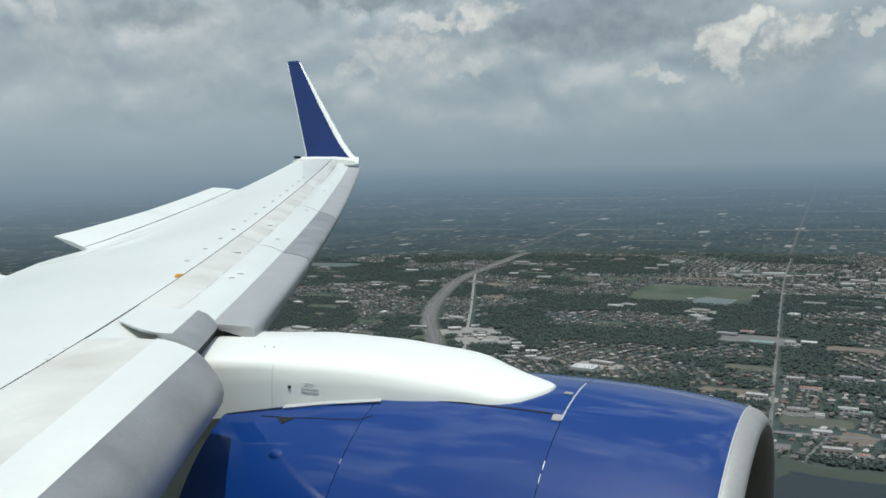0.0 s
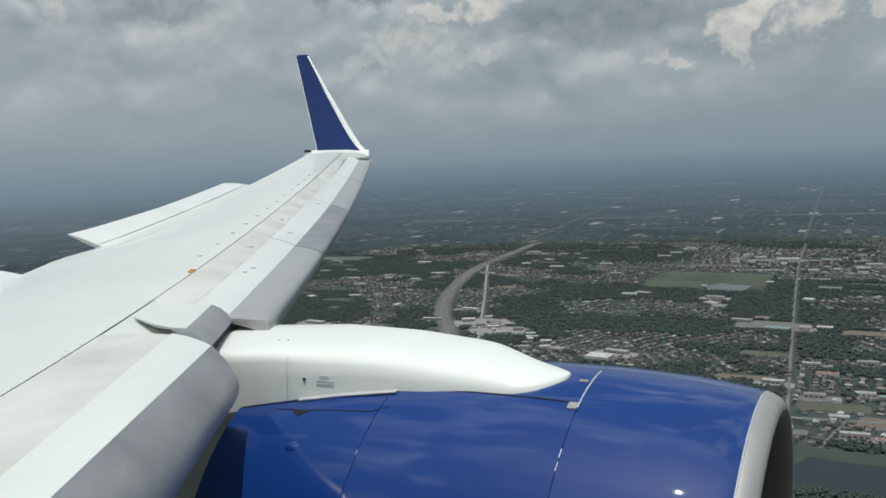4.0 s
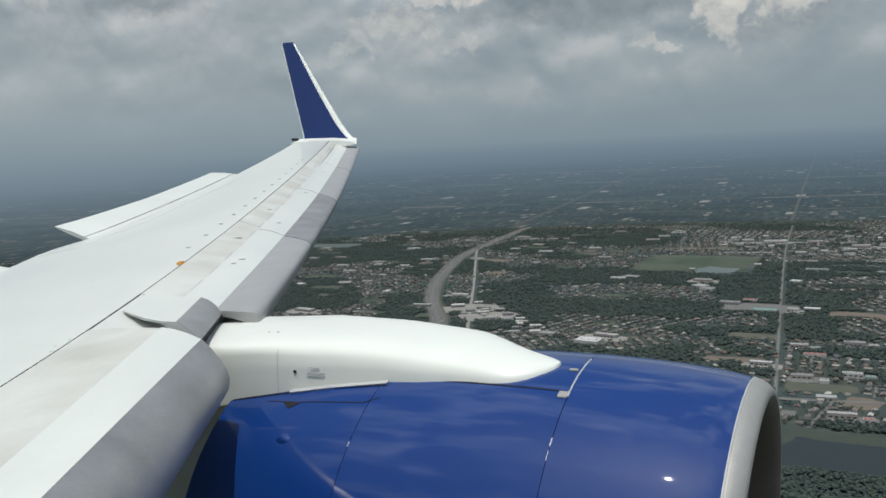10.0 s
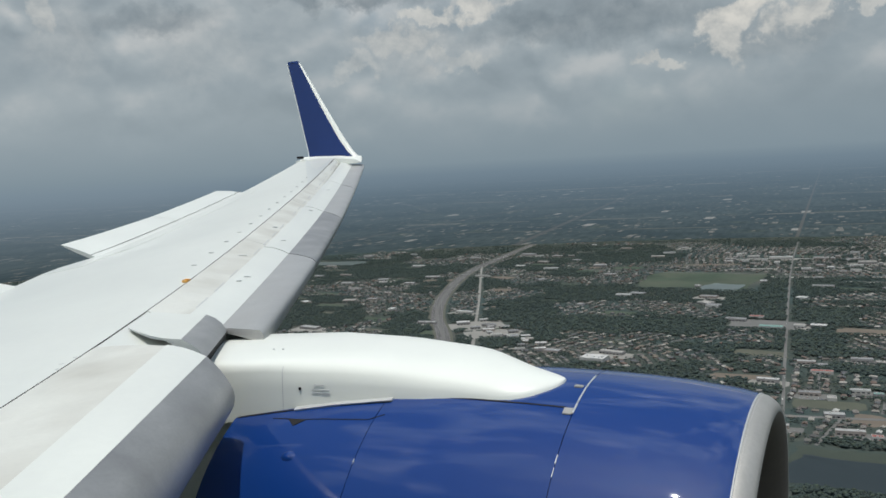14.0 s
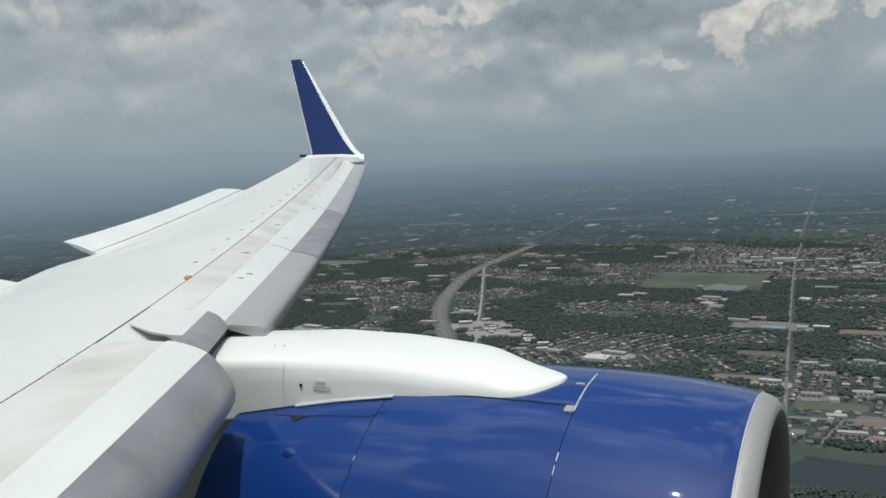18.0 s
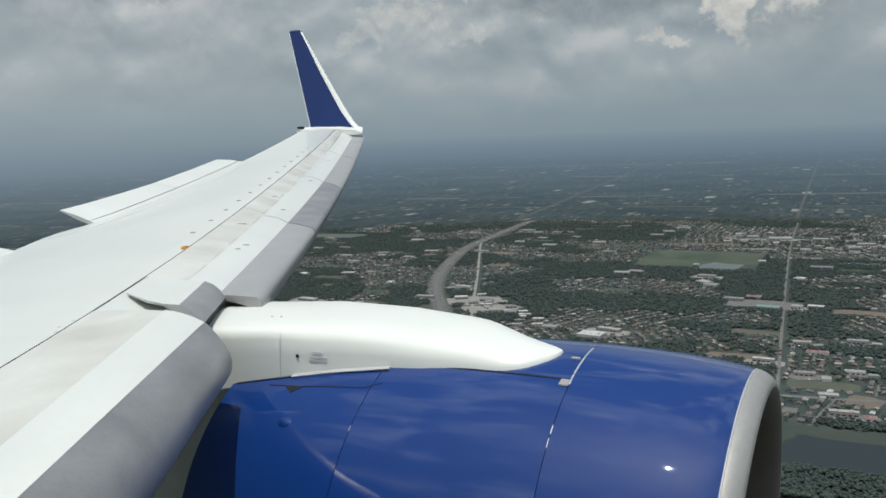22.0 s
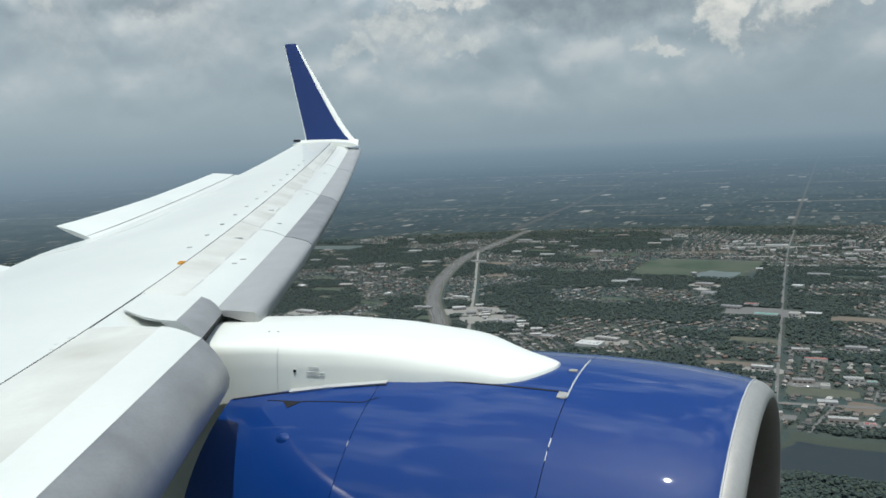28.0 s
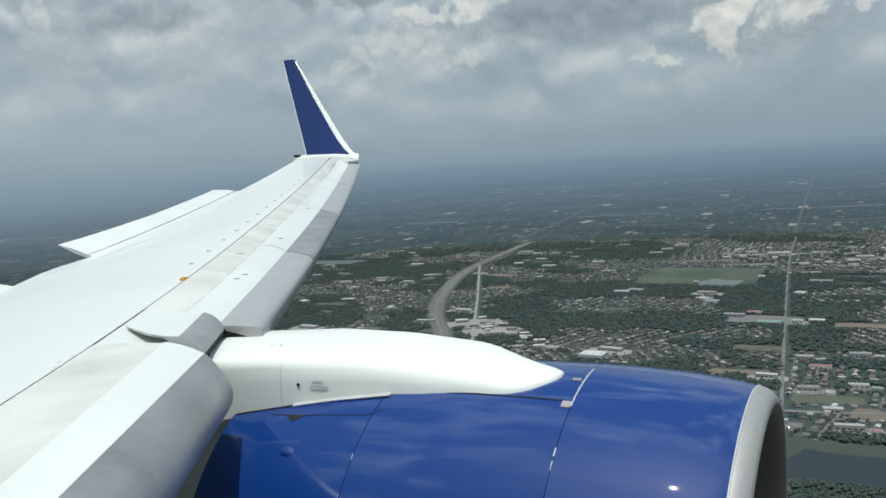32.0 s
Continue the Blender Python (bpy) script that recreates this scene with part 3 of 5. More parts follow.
rings = [[lip_point(x, r, k, 120) for k in range(120)] for x, r in LIP_PROFILE]
mesh_object("inlet_lip", *loft(rings, caps=False), LIP, engine, label="dull silver metal inlet lip", angle=60)
rings = [[lip_point(x, r, k, 96) for k in range(96)] for x, r in ((-0.351, 1.158), (-0.356, 1.14), (-0.37, 1.117), (-0.4, 1.095), (-0.46, 1.075), (-0.6, 1.06), (-0.9, 1.05), (-1.25, 1.06))]
mesh_object("inlet_liner", *loft(rings, caps=False), GREY_LINER, engine, label="brown-grey inlet liner")
bm = bmesh.new()
for k in range(24):
    a = 2 * math.pi * k / 24
    m = Matrix.Translation((-1.25, EY, EZ)) @ Matrix.Rotation(a, 4, "X") @ Matrix.Translation((0, 0, 0.66)) @ Matrix.Rotation(radians(38), 4, "Z") @ Matrix.Diagonal((0.02, 0.2, 0.8, 1))
    bmesh.ops.create_cube(bm, size=1.0, matrix=m)
part("fan", bm, FAN, engine, "dark fan blades inside the inlet", smooth=False)
bm = bmesh.new()
bmesh.ops.create_cone(bm, cap_ends=True, segments=32, radius1=0.32, radius2=0.03, depth=0.5, matrix=Matrix.Translation((-1.0, EY, EZ)) @ Matrix.Rotation(radians(90), 4, "Y"))
part("spinner", bm, FAN, engine)
bm = bmesh.new()
bmesh.ops.create_circle(bm, cap_ends=True, segments=64, radius=1.05, matrix=Matrix.Translation((-1.4, EY, EZ)) @ Matrix.Rotation(radians(90), 4, "Y"))
part("fan_backplate", bm, DARK, engine)

# core cowl and strut behind the fan duct
rings = [[(x, EY - r * math.sin(2 * math.pi * k / 64), EZ + r * math.cos(2 * math.pi * k / 64)) for k in range(64)] for x, r in ((-2.6, 0.98), (-3.5, 0.95), (-4.3, 0.8), (-5.0, 0.6), (-5.4, 0.45))]
mesh_object("core_cowl", *loft(rings), PANEL, engine, label="grey engine core cowl")
rings = [[(x, EY - w, z0), (x, EY - w, z1), (x, EY + w, z1), (x, EY + w, z0)] for x, w, z0, z1 in ((-3.3, 0.36, -2.3, -1.45), (-3.6, 0.44, -2.2, -1.4), (-4.6, 0.44, -1.9, -1.3), (-6.2, 0.2, -1.7, -1.35))]
mesh_object("strut", *loft(rings), PANEL, engine, label="grey engine strut under the wing")

# rivets along the lip
verts, faces = [], []
for k in range(150):
    a = radians(-10 + k * 0.9)
    x, y, z = on_cowl(-0.436, a, 0.001)
    s = 0.0026
    nx = Vector((0, -math.sin(a), math.cos(a)))
    ty = Vector((0, math.cos(a), math.sin(a)))
    c = Vector((x, y, z))
    base = len(verts)
    for dx, dt in ((-s, -s), (s, -s), (s, s), (-s, s)):
        verts.append(c + Vector((dx, 0, 0)) + ty * dt)
    verts.append(c + nx * 0.003)
    faces += [(base, base + 1, base + 4), (base + 1, base + 2, base + 4), (base + 2, base + 3, base + 4), (base + 3, base, base + 4)]
tagged(mesh_object("rivets", verts, faces, VANE, engine, smooth=False), kind="stuff")


def strip_on_cowl(name, x0, x1, a0, a1, width, mat, lift=0.004, label="", along="a", steps=14):
    """A thin strip laid on the cowl from (x0, a0) to (x1, a1); width in metres."""
    rows = []
    for i in range(steps + 1):
        u = i / steps
        x, a = x0 + (x1 - x0) * u, a0 + (a1 - a0) * u
        if along == "a":
            rows.append([on_cowl(x - width / 2, a, lift), on_cowl(x + width / 2, a, lift)])
        else:
            w = width / 2 / radius(x)
            rows.append([on_cowl(x, a - w, lift), on_cowl(x, a + w, lift)])
    v, f = loft([r + [tuple(Vector(p) - (Vector(p) - Vector((p[0], EY, EZ))).normalized() * (lift + 0.004)) for p in reversed(r)] for r in rows])
    return mesh_object(name, v, f, mat, engine, label=label)


rings = [[on_cowl(x, 2 * math.pi * k / 120, lift) for k in range(120)] for x, lift in ((-0.4455, 0.0005), (-0.4475, 0.003), (-0.4535, 0.003), (-0.4555, 0.0005))]
mesh_object("lip_joint", *loft(rings, caps=False), CHROME, engine, label="thin bright joint behind the inlet lip")
strip_on_cowl("joint_strip", -1.3155, -1.3155, 0.0, 0.37, 0.009, CHROME, label="bright metal strip along the cowl joint")
strip_on_cowl("hinge_strip", -1.3155, -1.3155, 0.6, 0.64, 0.005, CHROME)
strip_on_cowl("hinge_strip", -1.3155, -1.3155, 0.66, 0.7, 0.003, CHROME)
strip_on_cowl("hinge_strip", -2.4605, -2.4605, 0.72, 0.745, 0.004, CHROME)
strip_on_cowl("cowl_seam", -2.44, -1.36, 0.32, 0.335, 0.011, DARK, 0.002, along="x")
bm = bmesh.new()
c = Vector(on_cowl(-1.345, 0.36, 0.002))
box(bm, (0.055, 0.06, 0.008), c, Matrix.Rotation(-0.355, 4, "X").inverted(), 0.004)
part("latch_plate", bm, LIP, engine, "small bare metal latch plate")
bm = bmesh.new()
c = Vector(on_cowl(-1.36, 0.155, 0.002))
box(bm, (0.05, 0.03, 0.01), c, Matrix.Rotation(0.155, 4, "X"), 0.003)
part("drain_cover", bm, LIP, engine)
bm = bmesh.new()
bmesh.ops.create_uvsphere(bm, u_segments=20, v_segments=10, radius=0.045, matrix=Matrix.Translation(on_cowl(-2.914, 0.734, -0.03)) @ Matrix.Diagonal((1.5, 1, 1, 1)))
part("blister", bm, BLUE, engine, "small blue blister on the cowl")
rows = [[on_cowl(-3.2 + 0.26 * u, 0.51 + 0.008 * u, 0.003), on_cowl(-3.2 + 0.26 * u, 0.512 + 0.012 * u + 0.04 * max(0, 1 - abs(u - 0.75) / 0.25), 0.003)] for u in (0, 0.3, 0.5, 0.62, 0.75, 0.88, 1)]
mesh_object("vent_recess", *slab(rows, 0.006), DARK, engine)
strip_on_cowl("cowl_seam", -2.94, -2.5, 0.518, 0.505, 0.006, DARK, 0.002, along="x")
strip_on_cowl("cowl_seam", -2.5, -2.41, 0.505, 0.468, 0.006, DARK, 0.002, along="x")
strip_on_cowl("seal_strip", -3.07, -2.42, 0.448, 0.365, 0.03, CHROME, 0.012, "bright seal strip at the pylon's foot", along="x")
strip_on_cowl("cowl_seam", -3.5, -2.42, 0.5, 0.378, 0.01, DARK, 0.004, along="x")

# ---- pylon
PYLON_FIRM = ((-1.0, 0.0), (-0.998, 0.5), (-0.993, 0.77), (-0.975, 0.865), (-0.93, 0.92), (-0.84, 0.952), (-0.5, 0.98), (0, 1.0))
PYLON_ROUND = ((-1.0, 0.0), (-0.985, 0.24), (-0.92, 0.46), (-0.79, 0.68), (-0.6, 0.84), (-0.39, 0.935), (-0.18, 0.985), (0, 1.0))
rings = []
for i in range(33):
    u = i / 32
    x = -4.45 + 2.993 * (1 - (1 - u) ** 1.5)
    half = float(np.interp(x, (-4.5, -3.48, -3.07, -2.79, -2.42, -2.05, -1.71, -1.58, -1.51, -1.47, -1.457), (0.56, 0.545, 0.515, 0.48, 0.445, 0.43, 0.38, 0.325, 0.26, 0.18, 0.07)))
    zt = float(np.interp(x, (-4.4, -4.0, -3.3, -2.65, -2.02, -1.7, -1.58, -1.457), (-1.24, -1.205, -1.15, -1.123, -1.15, -1.194, -1.207, -1.222)))
    zb = EZ + math.sqrt(max(0.1, (radius(x) - 0.02) ** 2 - half ** 2)) if x > -3.6 else -1.6
    aside = max(0.0, min(1.0, (x + 2.2) / 0.65))
    mid = EY - 0.15 * aside * aside * (3 - 2 * aside)  # the nose stands a little inboard of the crown
    half -= min(0.125 * aside, 0.6 * half)
    zb = zb if x < -3.6 else EZ + math.sqrt((radius(x) - 0.02) ** 2 - (half + EY - mid) ** 2)
    soft = max(0.0, min(1.0, (x + 3.3) / 1.6))  # a firm shoulder aft, a round nose in front
    ring = []
    for (y0, f0), (y1, f1) in zip(PYLON_FIRM, PYLON_ROUND):
        y, f = y0 + (y1 - y0) * soft, f0 + (f1 - f0) * soft
        ring.append((x, mid + y * half, zb + (zt - zb) * f))
    ring += [(x, 2 * mid - y, z) for x, y, z in reversed(ring[:-1])]
    rings.append(ring)
pylon = mesh_object("pylon", *loft(rings), GLOSS_WHITE, airliner, label="white rounded pylon fairing over the engine", angle=70)

for x, y in ((-3.42, 4.5), (-3.36, 4.52), (-3.28, 4.62)):
    bm = bmesh.new()
    bmesh.ops.create_cone(bm, cap_ends=True, segments=10, radius1=0.008, radius2=0.006, depth=0.006, matrix=Matrix.Translation((x, y, -1.156)))
    part("fastener", bm, STENCIL, pylon)
side_turn = Matrix.Rotation(math.atan2(0.035, 0.28), 4, "Z")


def pylon_side(x):
    return EY - 1.003 * float(np.interp(x, (-3.48, -3.07, -2.79, -2.42), (0.545, 0.515, 0.48, 0.445)))


bm = bmesh.new()
bmesh.ops.create_cone(bm, cap_ends=True, segments=20, radius1=0.01, radius2=0.01, depth=0.006, matrix=Matrix.Translation((-3.04, pylon_side(-3.04), -1.325)) @ Matrix.Rotation(radians(90), 4, "X"))
part("vent_hole", bm, DARK, pylon, "small dark round vent hole")
for dx, dz, length in ((0.14, 0.0, 0.12), (0.13, 0.03, 0.07), (0.14, -0.02, 0.12)):
    bm = bmesh.new()
    box(bm, (length, 0.003, 0.0045), (-3.04 + dx, pylon_side(-3.04 + dx), -1.325 + dz), side_turn)
    part("stencil_bar", bm, STENCIL, pylon)
for x in (-3.16,):
    near = min(rings, key=lambda r: abs(r[0][0] - x))
    rows = [[(p[0] - 0.0018, EY + (p[1] - EY) * 1.003 - 0.0015, p[2] + 0.0015), (p[0] + 0.0018, EY + (p[1] - EY) * 1.003 - 0.0015, p[2] + 0.0015)] for p in near[:4]]
    mesh_object("pylon_seam", *slab(rows, 0.002), STENCIL, pylon)

# ---- fuselage round the eye, closed at both ends, with one window
FY, FR = -1.75, 1.88
rings_x = [8.0, 3.0, 0.07, -0.24, -3.0, -8.0, -12.0]
angles = [math.asin(-0.16 / FR), math.asin(0.14 / FR)]
turns = [angles[0], angles[1]] + [angles[1] + (2 * math.pi - (angles[1] - angles[0])) * k / 60 for k in range(1, 60)]
outer = [[(x, FY + FR * math.cos(a), FR * math.sin(a)) for a in turns] for x in rings_x]
inner = [[(x, FY + (FR - 0.075) * math.cos(a), (FR - 0.075) * math.sin(a)) for a in turns] for x in rings_x]
k = len(turns)
verts = [p for r in outer for p in r] + [p for r in inner for p in r]
off = len(rings_x) * k
faces, index = [], []
for i in range(len(rings_x) - 1):
    for j in range(k):
        if i == 2 and j == 0:
            continue
        a, b = i * k + j, i * k + (j + 1) % k
        faces += [(a, b, b + k, a + k), (off + a + k, off + b + k, off + b, off + a)]
        index += [0, 1]
w = [2 * k, 2 * k + 1, 3 * k + 1, 3 * k]
for a, b in zip(w, w[1:] + w[:1]):
    faces.append((a, b, off + b, off + a))
    index.append(1)
for i in (0, len(rings_x) - 1):
    faces.append(tuple(range(i * k, i * k + k)))
    index.append(0)
mesh_object("fuselage", verts, faces, [GLOSS_WHITE, CABIN], airliner, label="plain white fuselage with a window opening", indices=index)

# ---------------------------------------------------------------- ground, distance
FAR = 4780.0
U = 1.42  # scale of the plan below


def ground_material():
    m = bpy.data.materials.new("suburban_ground")
    m.use_nodes = True
    n = Nodes(m.node_tree)
    at = n.add("ShaderNodeTexCoord").outputs["Object"]
    shader = n.add("ShaderNodeBsdfPrincipled")
    woods = n.noise(at, 1 / 420, 6.0, 0.6, 0.4)
    yards = n.noise(at, 1 / 45, 5.0, 0.65)
    crumbs = n.noise(at, 1 / 9, 4.0, 0.7)
    # grass and wood floor lean to blue: aerial haze held in the base colour
    grass = n.mix(n.ramp(yards, (0.4, 0.0), (0.68, 1.0)), (0.055, 0.07, 0.061), (0.088, 0.096, 0.08))
    dry = n.mix(n.ramp(n.noise(at, 1 / 130, 5.0, 0.6), (0.52, 0.0), (0.68, 1.0)), grass, (0.118, 0.116, 0.103))
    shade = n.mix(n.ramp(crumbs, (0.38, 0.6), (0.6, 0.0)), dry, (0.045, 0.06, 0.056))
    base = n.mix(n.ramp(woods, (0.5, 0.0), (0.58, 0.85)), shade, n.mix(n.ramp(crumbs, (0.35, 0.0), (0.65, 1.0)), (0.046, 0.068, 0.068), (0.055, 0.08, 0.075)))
    n.put(shader.inputs["Base Color"], base)
    n.put(shader.inputs["Roughness"], 0.95)
    n.put(shader.inputs["Specular IOR Level"], 0.1)
    bump = n.add("ShaderNodeBump")
    n.put(bump.inputs["Height"], crumbs)
    n.put(bump.inputs["Strength"], 0.6)
    n.put(bump.inputs["Distance"], 2.0)
    n.put(shader.inputs["Normal"], bump.outputs[0])
    n.tree.links.new(shader.outputs[0], n.add("ShaderNodeOutputMaterial").inputs[0])
    return m


rings = [[(r * math.cos(2 * math.pi * k / 128), r * math.sin(2 * math.pi * k / 128), 0.0) for k in range(128)] for r in (1.0, 400, 900, 1500, 2300, 3300, FAR + 8)]
v, f = loft(rings, caps=False)
f.append(tuple(range(128)))
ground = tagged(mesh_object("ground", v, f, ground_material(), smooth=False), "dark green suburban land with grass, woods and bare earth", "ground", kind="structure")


def distance_material():
    """The land beyond the sheet's edge, glowing, laid out on the same plain, with painted haze towards the horizon."""
    m = bpy.data.materials.new("hazy_distance")
    m.use_nodes = True
    n = Nodes(m.node_tree)
    x, y, z = n.split(n.add("ShaderNodeTexCoord").outputs["Object"])
    drop = n.math("MAXIMUM", n.math("SUBTRACT", H, z), 0.5)
    k = n.math("DIVIDE", H, drop)
    plain = n.xyz(n.math("MULTIPLY", x, k), n.math("MULTIPLY", y, k), 0.0)
    px, py = n.math("MULTIPLY", x, k), n.math("MULTIPLY", y, k)
    woods = n.noise(plain, 1 / 900, 8.0, 0.68, 0.2)
    tufts = n.noise(n.xyz(n.math("DIVIDE", px, 38.0), n.math("DIVIDE", py, 170.0), 0.0), 1.0, 3.0, 0.6)
    town = n.noise(plain, 1 / 1500, 4.0, 0.6, 0.3)
    # land tones are blued from the start to hold some of the haze
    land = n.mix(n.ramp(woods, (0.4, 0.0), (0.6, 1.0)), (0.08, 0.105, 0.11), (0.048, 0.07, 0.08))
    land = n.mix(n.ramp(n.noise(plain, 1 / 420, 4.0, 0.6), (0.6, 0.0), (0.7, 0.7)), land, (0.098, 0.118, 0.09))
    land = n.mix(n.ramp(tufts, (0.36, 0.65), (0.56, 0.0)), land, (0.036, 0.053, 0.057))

    def roofs(wide, deep, size, least, most, seed, tone, amount):
        """Pale roofs, one to a cell at most, thick where the towns are."""
        cells = n.add("ShaderNodeTexVoronoi", feature="F1", distance="CHEBYCHEV")
        n.put(cells.inputs["Vector"], n.xyz(n.math("DIVIDE", px, wide), n.math("DIVIDE", py, deep), seed))
        n.put(cells.inputs["Scale"], 1.0)
        pick, tint, _ = n.split(cells.outputs["Color"])
        enough = n.math("LESS_THAN", pick, n.ramp(town, (0.42, least), (0.6, most)))
        return n.math("MULTIPLY", n.math("MULTIPLY", n.math("LESS_THAN", cells.outputs["Distance"], n.math("MULTIPLY", n.math("ADD", tint, 0.3), size)), enough), amount), tone

    for f, tone in (roofs(34.0, 110.0, 0.24, 0.1, 0.75, 2.0, (0.17, 0.168, 0.155), 0.75), roofs(62.0, 190.0, 0.24, 0.05, 0.4, 7.0, (0.25, 0.245, 0.23), 0.8), roofs(150.0, 420.0, 0.22, 0.04, 0.26, 11.0, (0.36, 0.355, 0.34), 0.9)):
        land = n.mix(f, land, tone)
    # roads that run on: x = a + b y, half width; then cross roads: y = a + b x
    for a, b, half, tone in ((-1200.0, -0.113, 20.0, (0.11, 0.115, 0.115)), (-160.0, -0.02, 9.0, (0.13, 0.13, 0.125)), (-3300.0, 0.06, 14.0, (0.11, 0.112, 0.11))):
        off = n.math("ABSOLUTE", n.math("SUBTRACT", px, n.math("ADD", a, n.math("MULTIPLY", py, b))))
        land = n.mix(n.math("MULTIPLY", n.math("LESS_THAN", off, half), 0.8), land, tone)
    for a, b, half, tone in ((5500.0, 0.1, 22.0, (0.13, 0.135, 0.12)), (6500.0, 0.16, 34.0, (0.2, 0.195, 0.175)), (8900.0, -0.06, 60.0, (0.2, 0.195, 0.175)), (12500.0, 0.12, 120.0, (0.24, 0.23, 0.21)), (17000.0, -0.05, 200.0, (0.24, 0.23, 0.21))):
        off = n.math("ABSOLUTE", n.math("SUBTRACT", py, n.math("ADD", a, n.math("MULTIPLY", px, b))))
        on = n.math("MULTIPLY", n.math("LESS_THAN", off, half), n.ramp(n.noise(plain, 1 / 700, 3.0), (0.49, 0.0), (0.56, 0.85)))
        land = n.mix(on, land, tone)
    # painted haze: the glow fades to blue-grey with distance, paler on the left
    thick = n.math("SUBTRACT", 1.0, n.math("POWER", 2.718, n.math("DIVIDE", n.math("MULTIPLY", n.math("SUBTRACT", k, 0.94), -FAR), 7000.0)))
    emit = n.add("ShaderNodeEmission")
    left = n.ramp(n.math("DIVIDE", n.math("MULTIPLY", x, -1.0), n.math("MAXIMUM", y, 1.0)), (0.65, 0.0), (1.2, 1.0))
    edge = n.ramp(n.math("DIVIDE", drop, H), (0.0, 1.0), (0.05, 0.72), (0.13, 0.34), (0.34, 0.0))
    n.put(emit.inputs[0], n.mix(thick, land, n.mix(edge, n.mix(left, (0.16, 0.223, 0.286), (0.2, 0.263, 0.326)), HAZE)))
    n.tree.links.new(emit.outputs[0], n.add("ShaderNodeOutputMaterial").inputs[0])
    return m


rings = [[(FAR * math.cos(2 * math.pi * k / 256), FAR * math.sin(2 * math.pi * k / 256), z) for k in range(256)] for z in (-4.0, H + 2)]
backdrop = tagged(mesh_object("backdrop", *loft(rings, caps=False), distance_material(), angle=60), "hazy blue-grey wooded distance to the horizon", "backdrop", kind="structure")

# ---------------------------------------------------------------- ground materials
ASPHALT = material("asphalt", (0.1, 0.096, 0.094), 0.9, 0, 0.25, 0.02, 0.15)
STREET = material("street_asphalt", (0.16, 0.157, 0.148), 0.9, 0, 0.3, 0.03, 0.15)
CONCRETE = material("pale_concrete", (0.27, 0.26, 0.235), 0.9, 0, 0.25, 0.02, 0.15)
EARTH = material("bare_earth", (0.165, 0.135, 0.105), 0.95, 0, 0.3, 0.02, 0.2)
MEADOW = material("green_field", (0.056, 0.085, 0.053), 0.95, 0, 0.6, 0.012, 0.35, 0.0, (0.105, 0.105, 0.075), 0.55)
LINE = material("white_road_paint", (0.6, 0.6, 0.58), 0.8, 0, 0.2, 0.2)
WATER = material("still_water", (0.13, 0.155, 0.145), 0.3, 0, 0.1, 0.01)
# leaf tones are lifted and shifted to blue-green, aerial haze put into the colour
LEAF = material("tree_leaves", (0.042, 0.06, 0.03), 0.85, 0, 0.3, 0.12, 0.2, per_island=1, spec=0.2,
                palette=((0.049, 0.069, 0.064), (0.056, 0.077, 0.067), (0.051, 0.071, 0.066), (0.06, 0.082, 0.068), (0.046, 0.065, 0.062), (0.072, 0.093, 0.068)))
BARK = material("bark", (0.11, 0.085, 0.06), 0.9, 0, 0.3, 2.0)
ROOFS = ((0.14, 0.134, 0.122), (0.09, 0.09, 0.088), (0.24, 0.222, 0.195), (0.12, 0.106, 0.094), (0.17, 0.145, 0.118), (0.33, 0.312, 0.28), (0.14, 0.1, 0.083), (0.1, 0.104, 0.108), (0.15, 0.137, 0.122), (0.2, 0.185, 0.165), (0.5, 0.49, 0.46))
ROOF = material("house_roof", (0.2, 0.19, 0.18), 0.85, 0, 0.3, 0.5, 0.2, per_object=1, palette=ROOFS)
# far roofs omit the brightest tone, so the palette carries the dulling of haze
ROOF_FAR = material("far_house_roof", (0.2, 0.19, 0.18), 0.85, 0, 0.2, 0.5, palette=ROOFS[:10])
WALLS = ((0.36, 0.35, 0.33), (0.27, 0.24, 0.21), (0.42, 0.405, 0.38), (0.22, 0.16, 0.13), (0.32, 0.32, 0.315))
WALL = material("house_wall", (0.5, 0.48, 0.44), 0.85, 0, 0.2, 0.6, 0.1, per_object=1, palette=WALLS)
WALL_FAR = material("far_house_wall", (0.5, 0.48, 0.44), 0.85, 0, 0.2, 0.6, palette=WALLS)
HALL_WALL = material("hall_wall", (0.4, 0.39, 0.37), 0.85, 0, 0.2, 0.2, 0.1, per_object=1, palette=((0.4, 0.39, 0.37), (0.3, 0.29, 0.28), (0.5, 0.49, 0.46), (0.34, 0.3, 0.27)))
FLAT_ROOF = material("flat_roof", (0.6, 0.59, 0.57), 0.7, 0, 0.25, 0.06, 0.15, per_object=1, palette=((0.38, 0.38, 0.37), (0.27, 0.27, 0.27), (0.55, 0.54, 0.52), (0.24, 0.24, 0.24), (0.38, 0.36, 0.33)))
GREEN_ROOF = material("green_metal_roof", (0.16, 0.3, 0.26), 0.5, 0, 0.2, 0.1)
RED_ROOF = material("red_metal_roof", (0.3, 0.1, 0.08), 0.6, 0, 0.2, 0.1)
UNIT = material("rooftop_unit", (0.45, 0.45, 0.44), 0.6, 0, 0.2, 0.5)
GLASS_DARK = material("dark_window", (0.03, 0.035, 0.04), 0.15, 0, 0.1, 1.0)


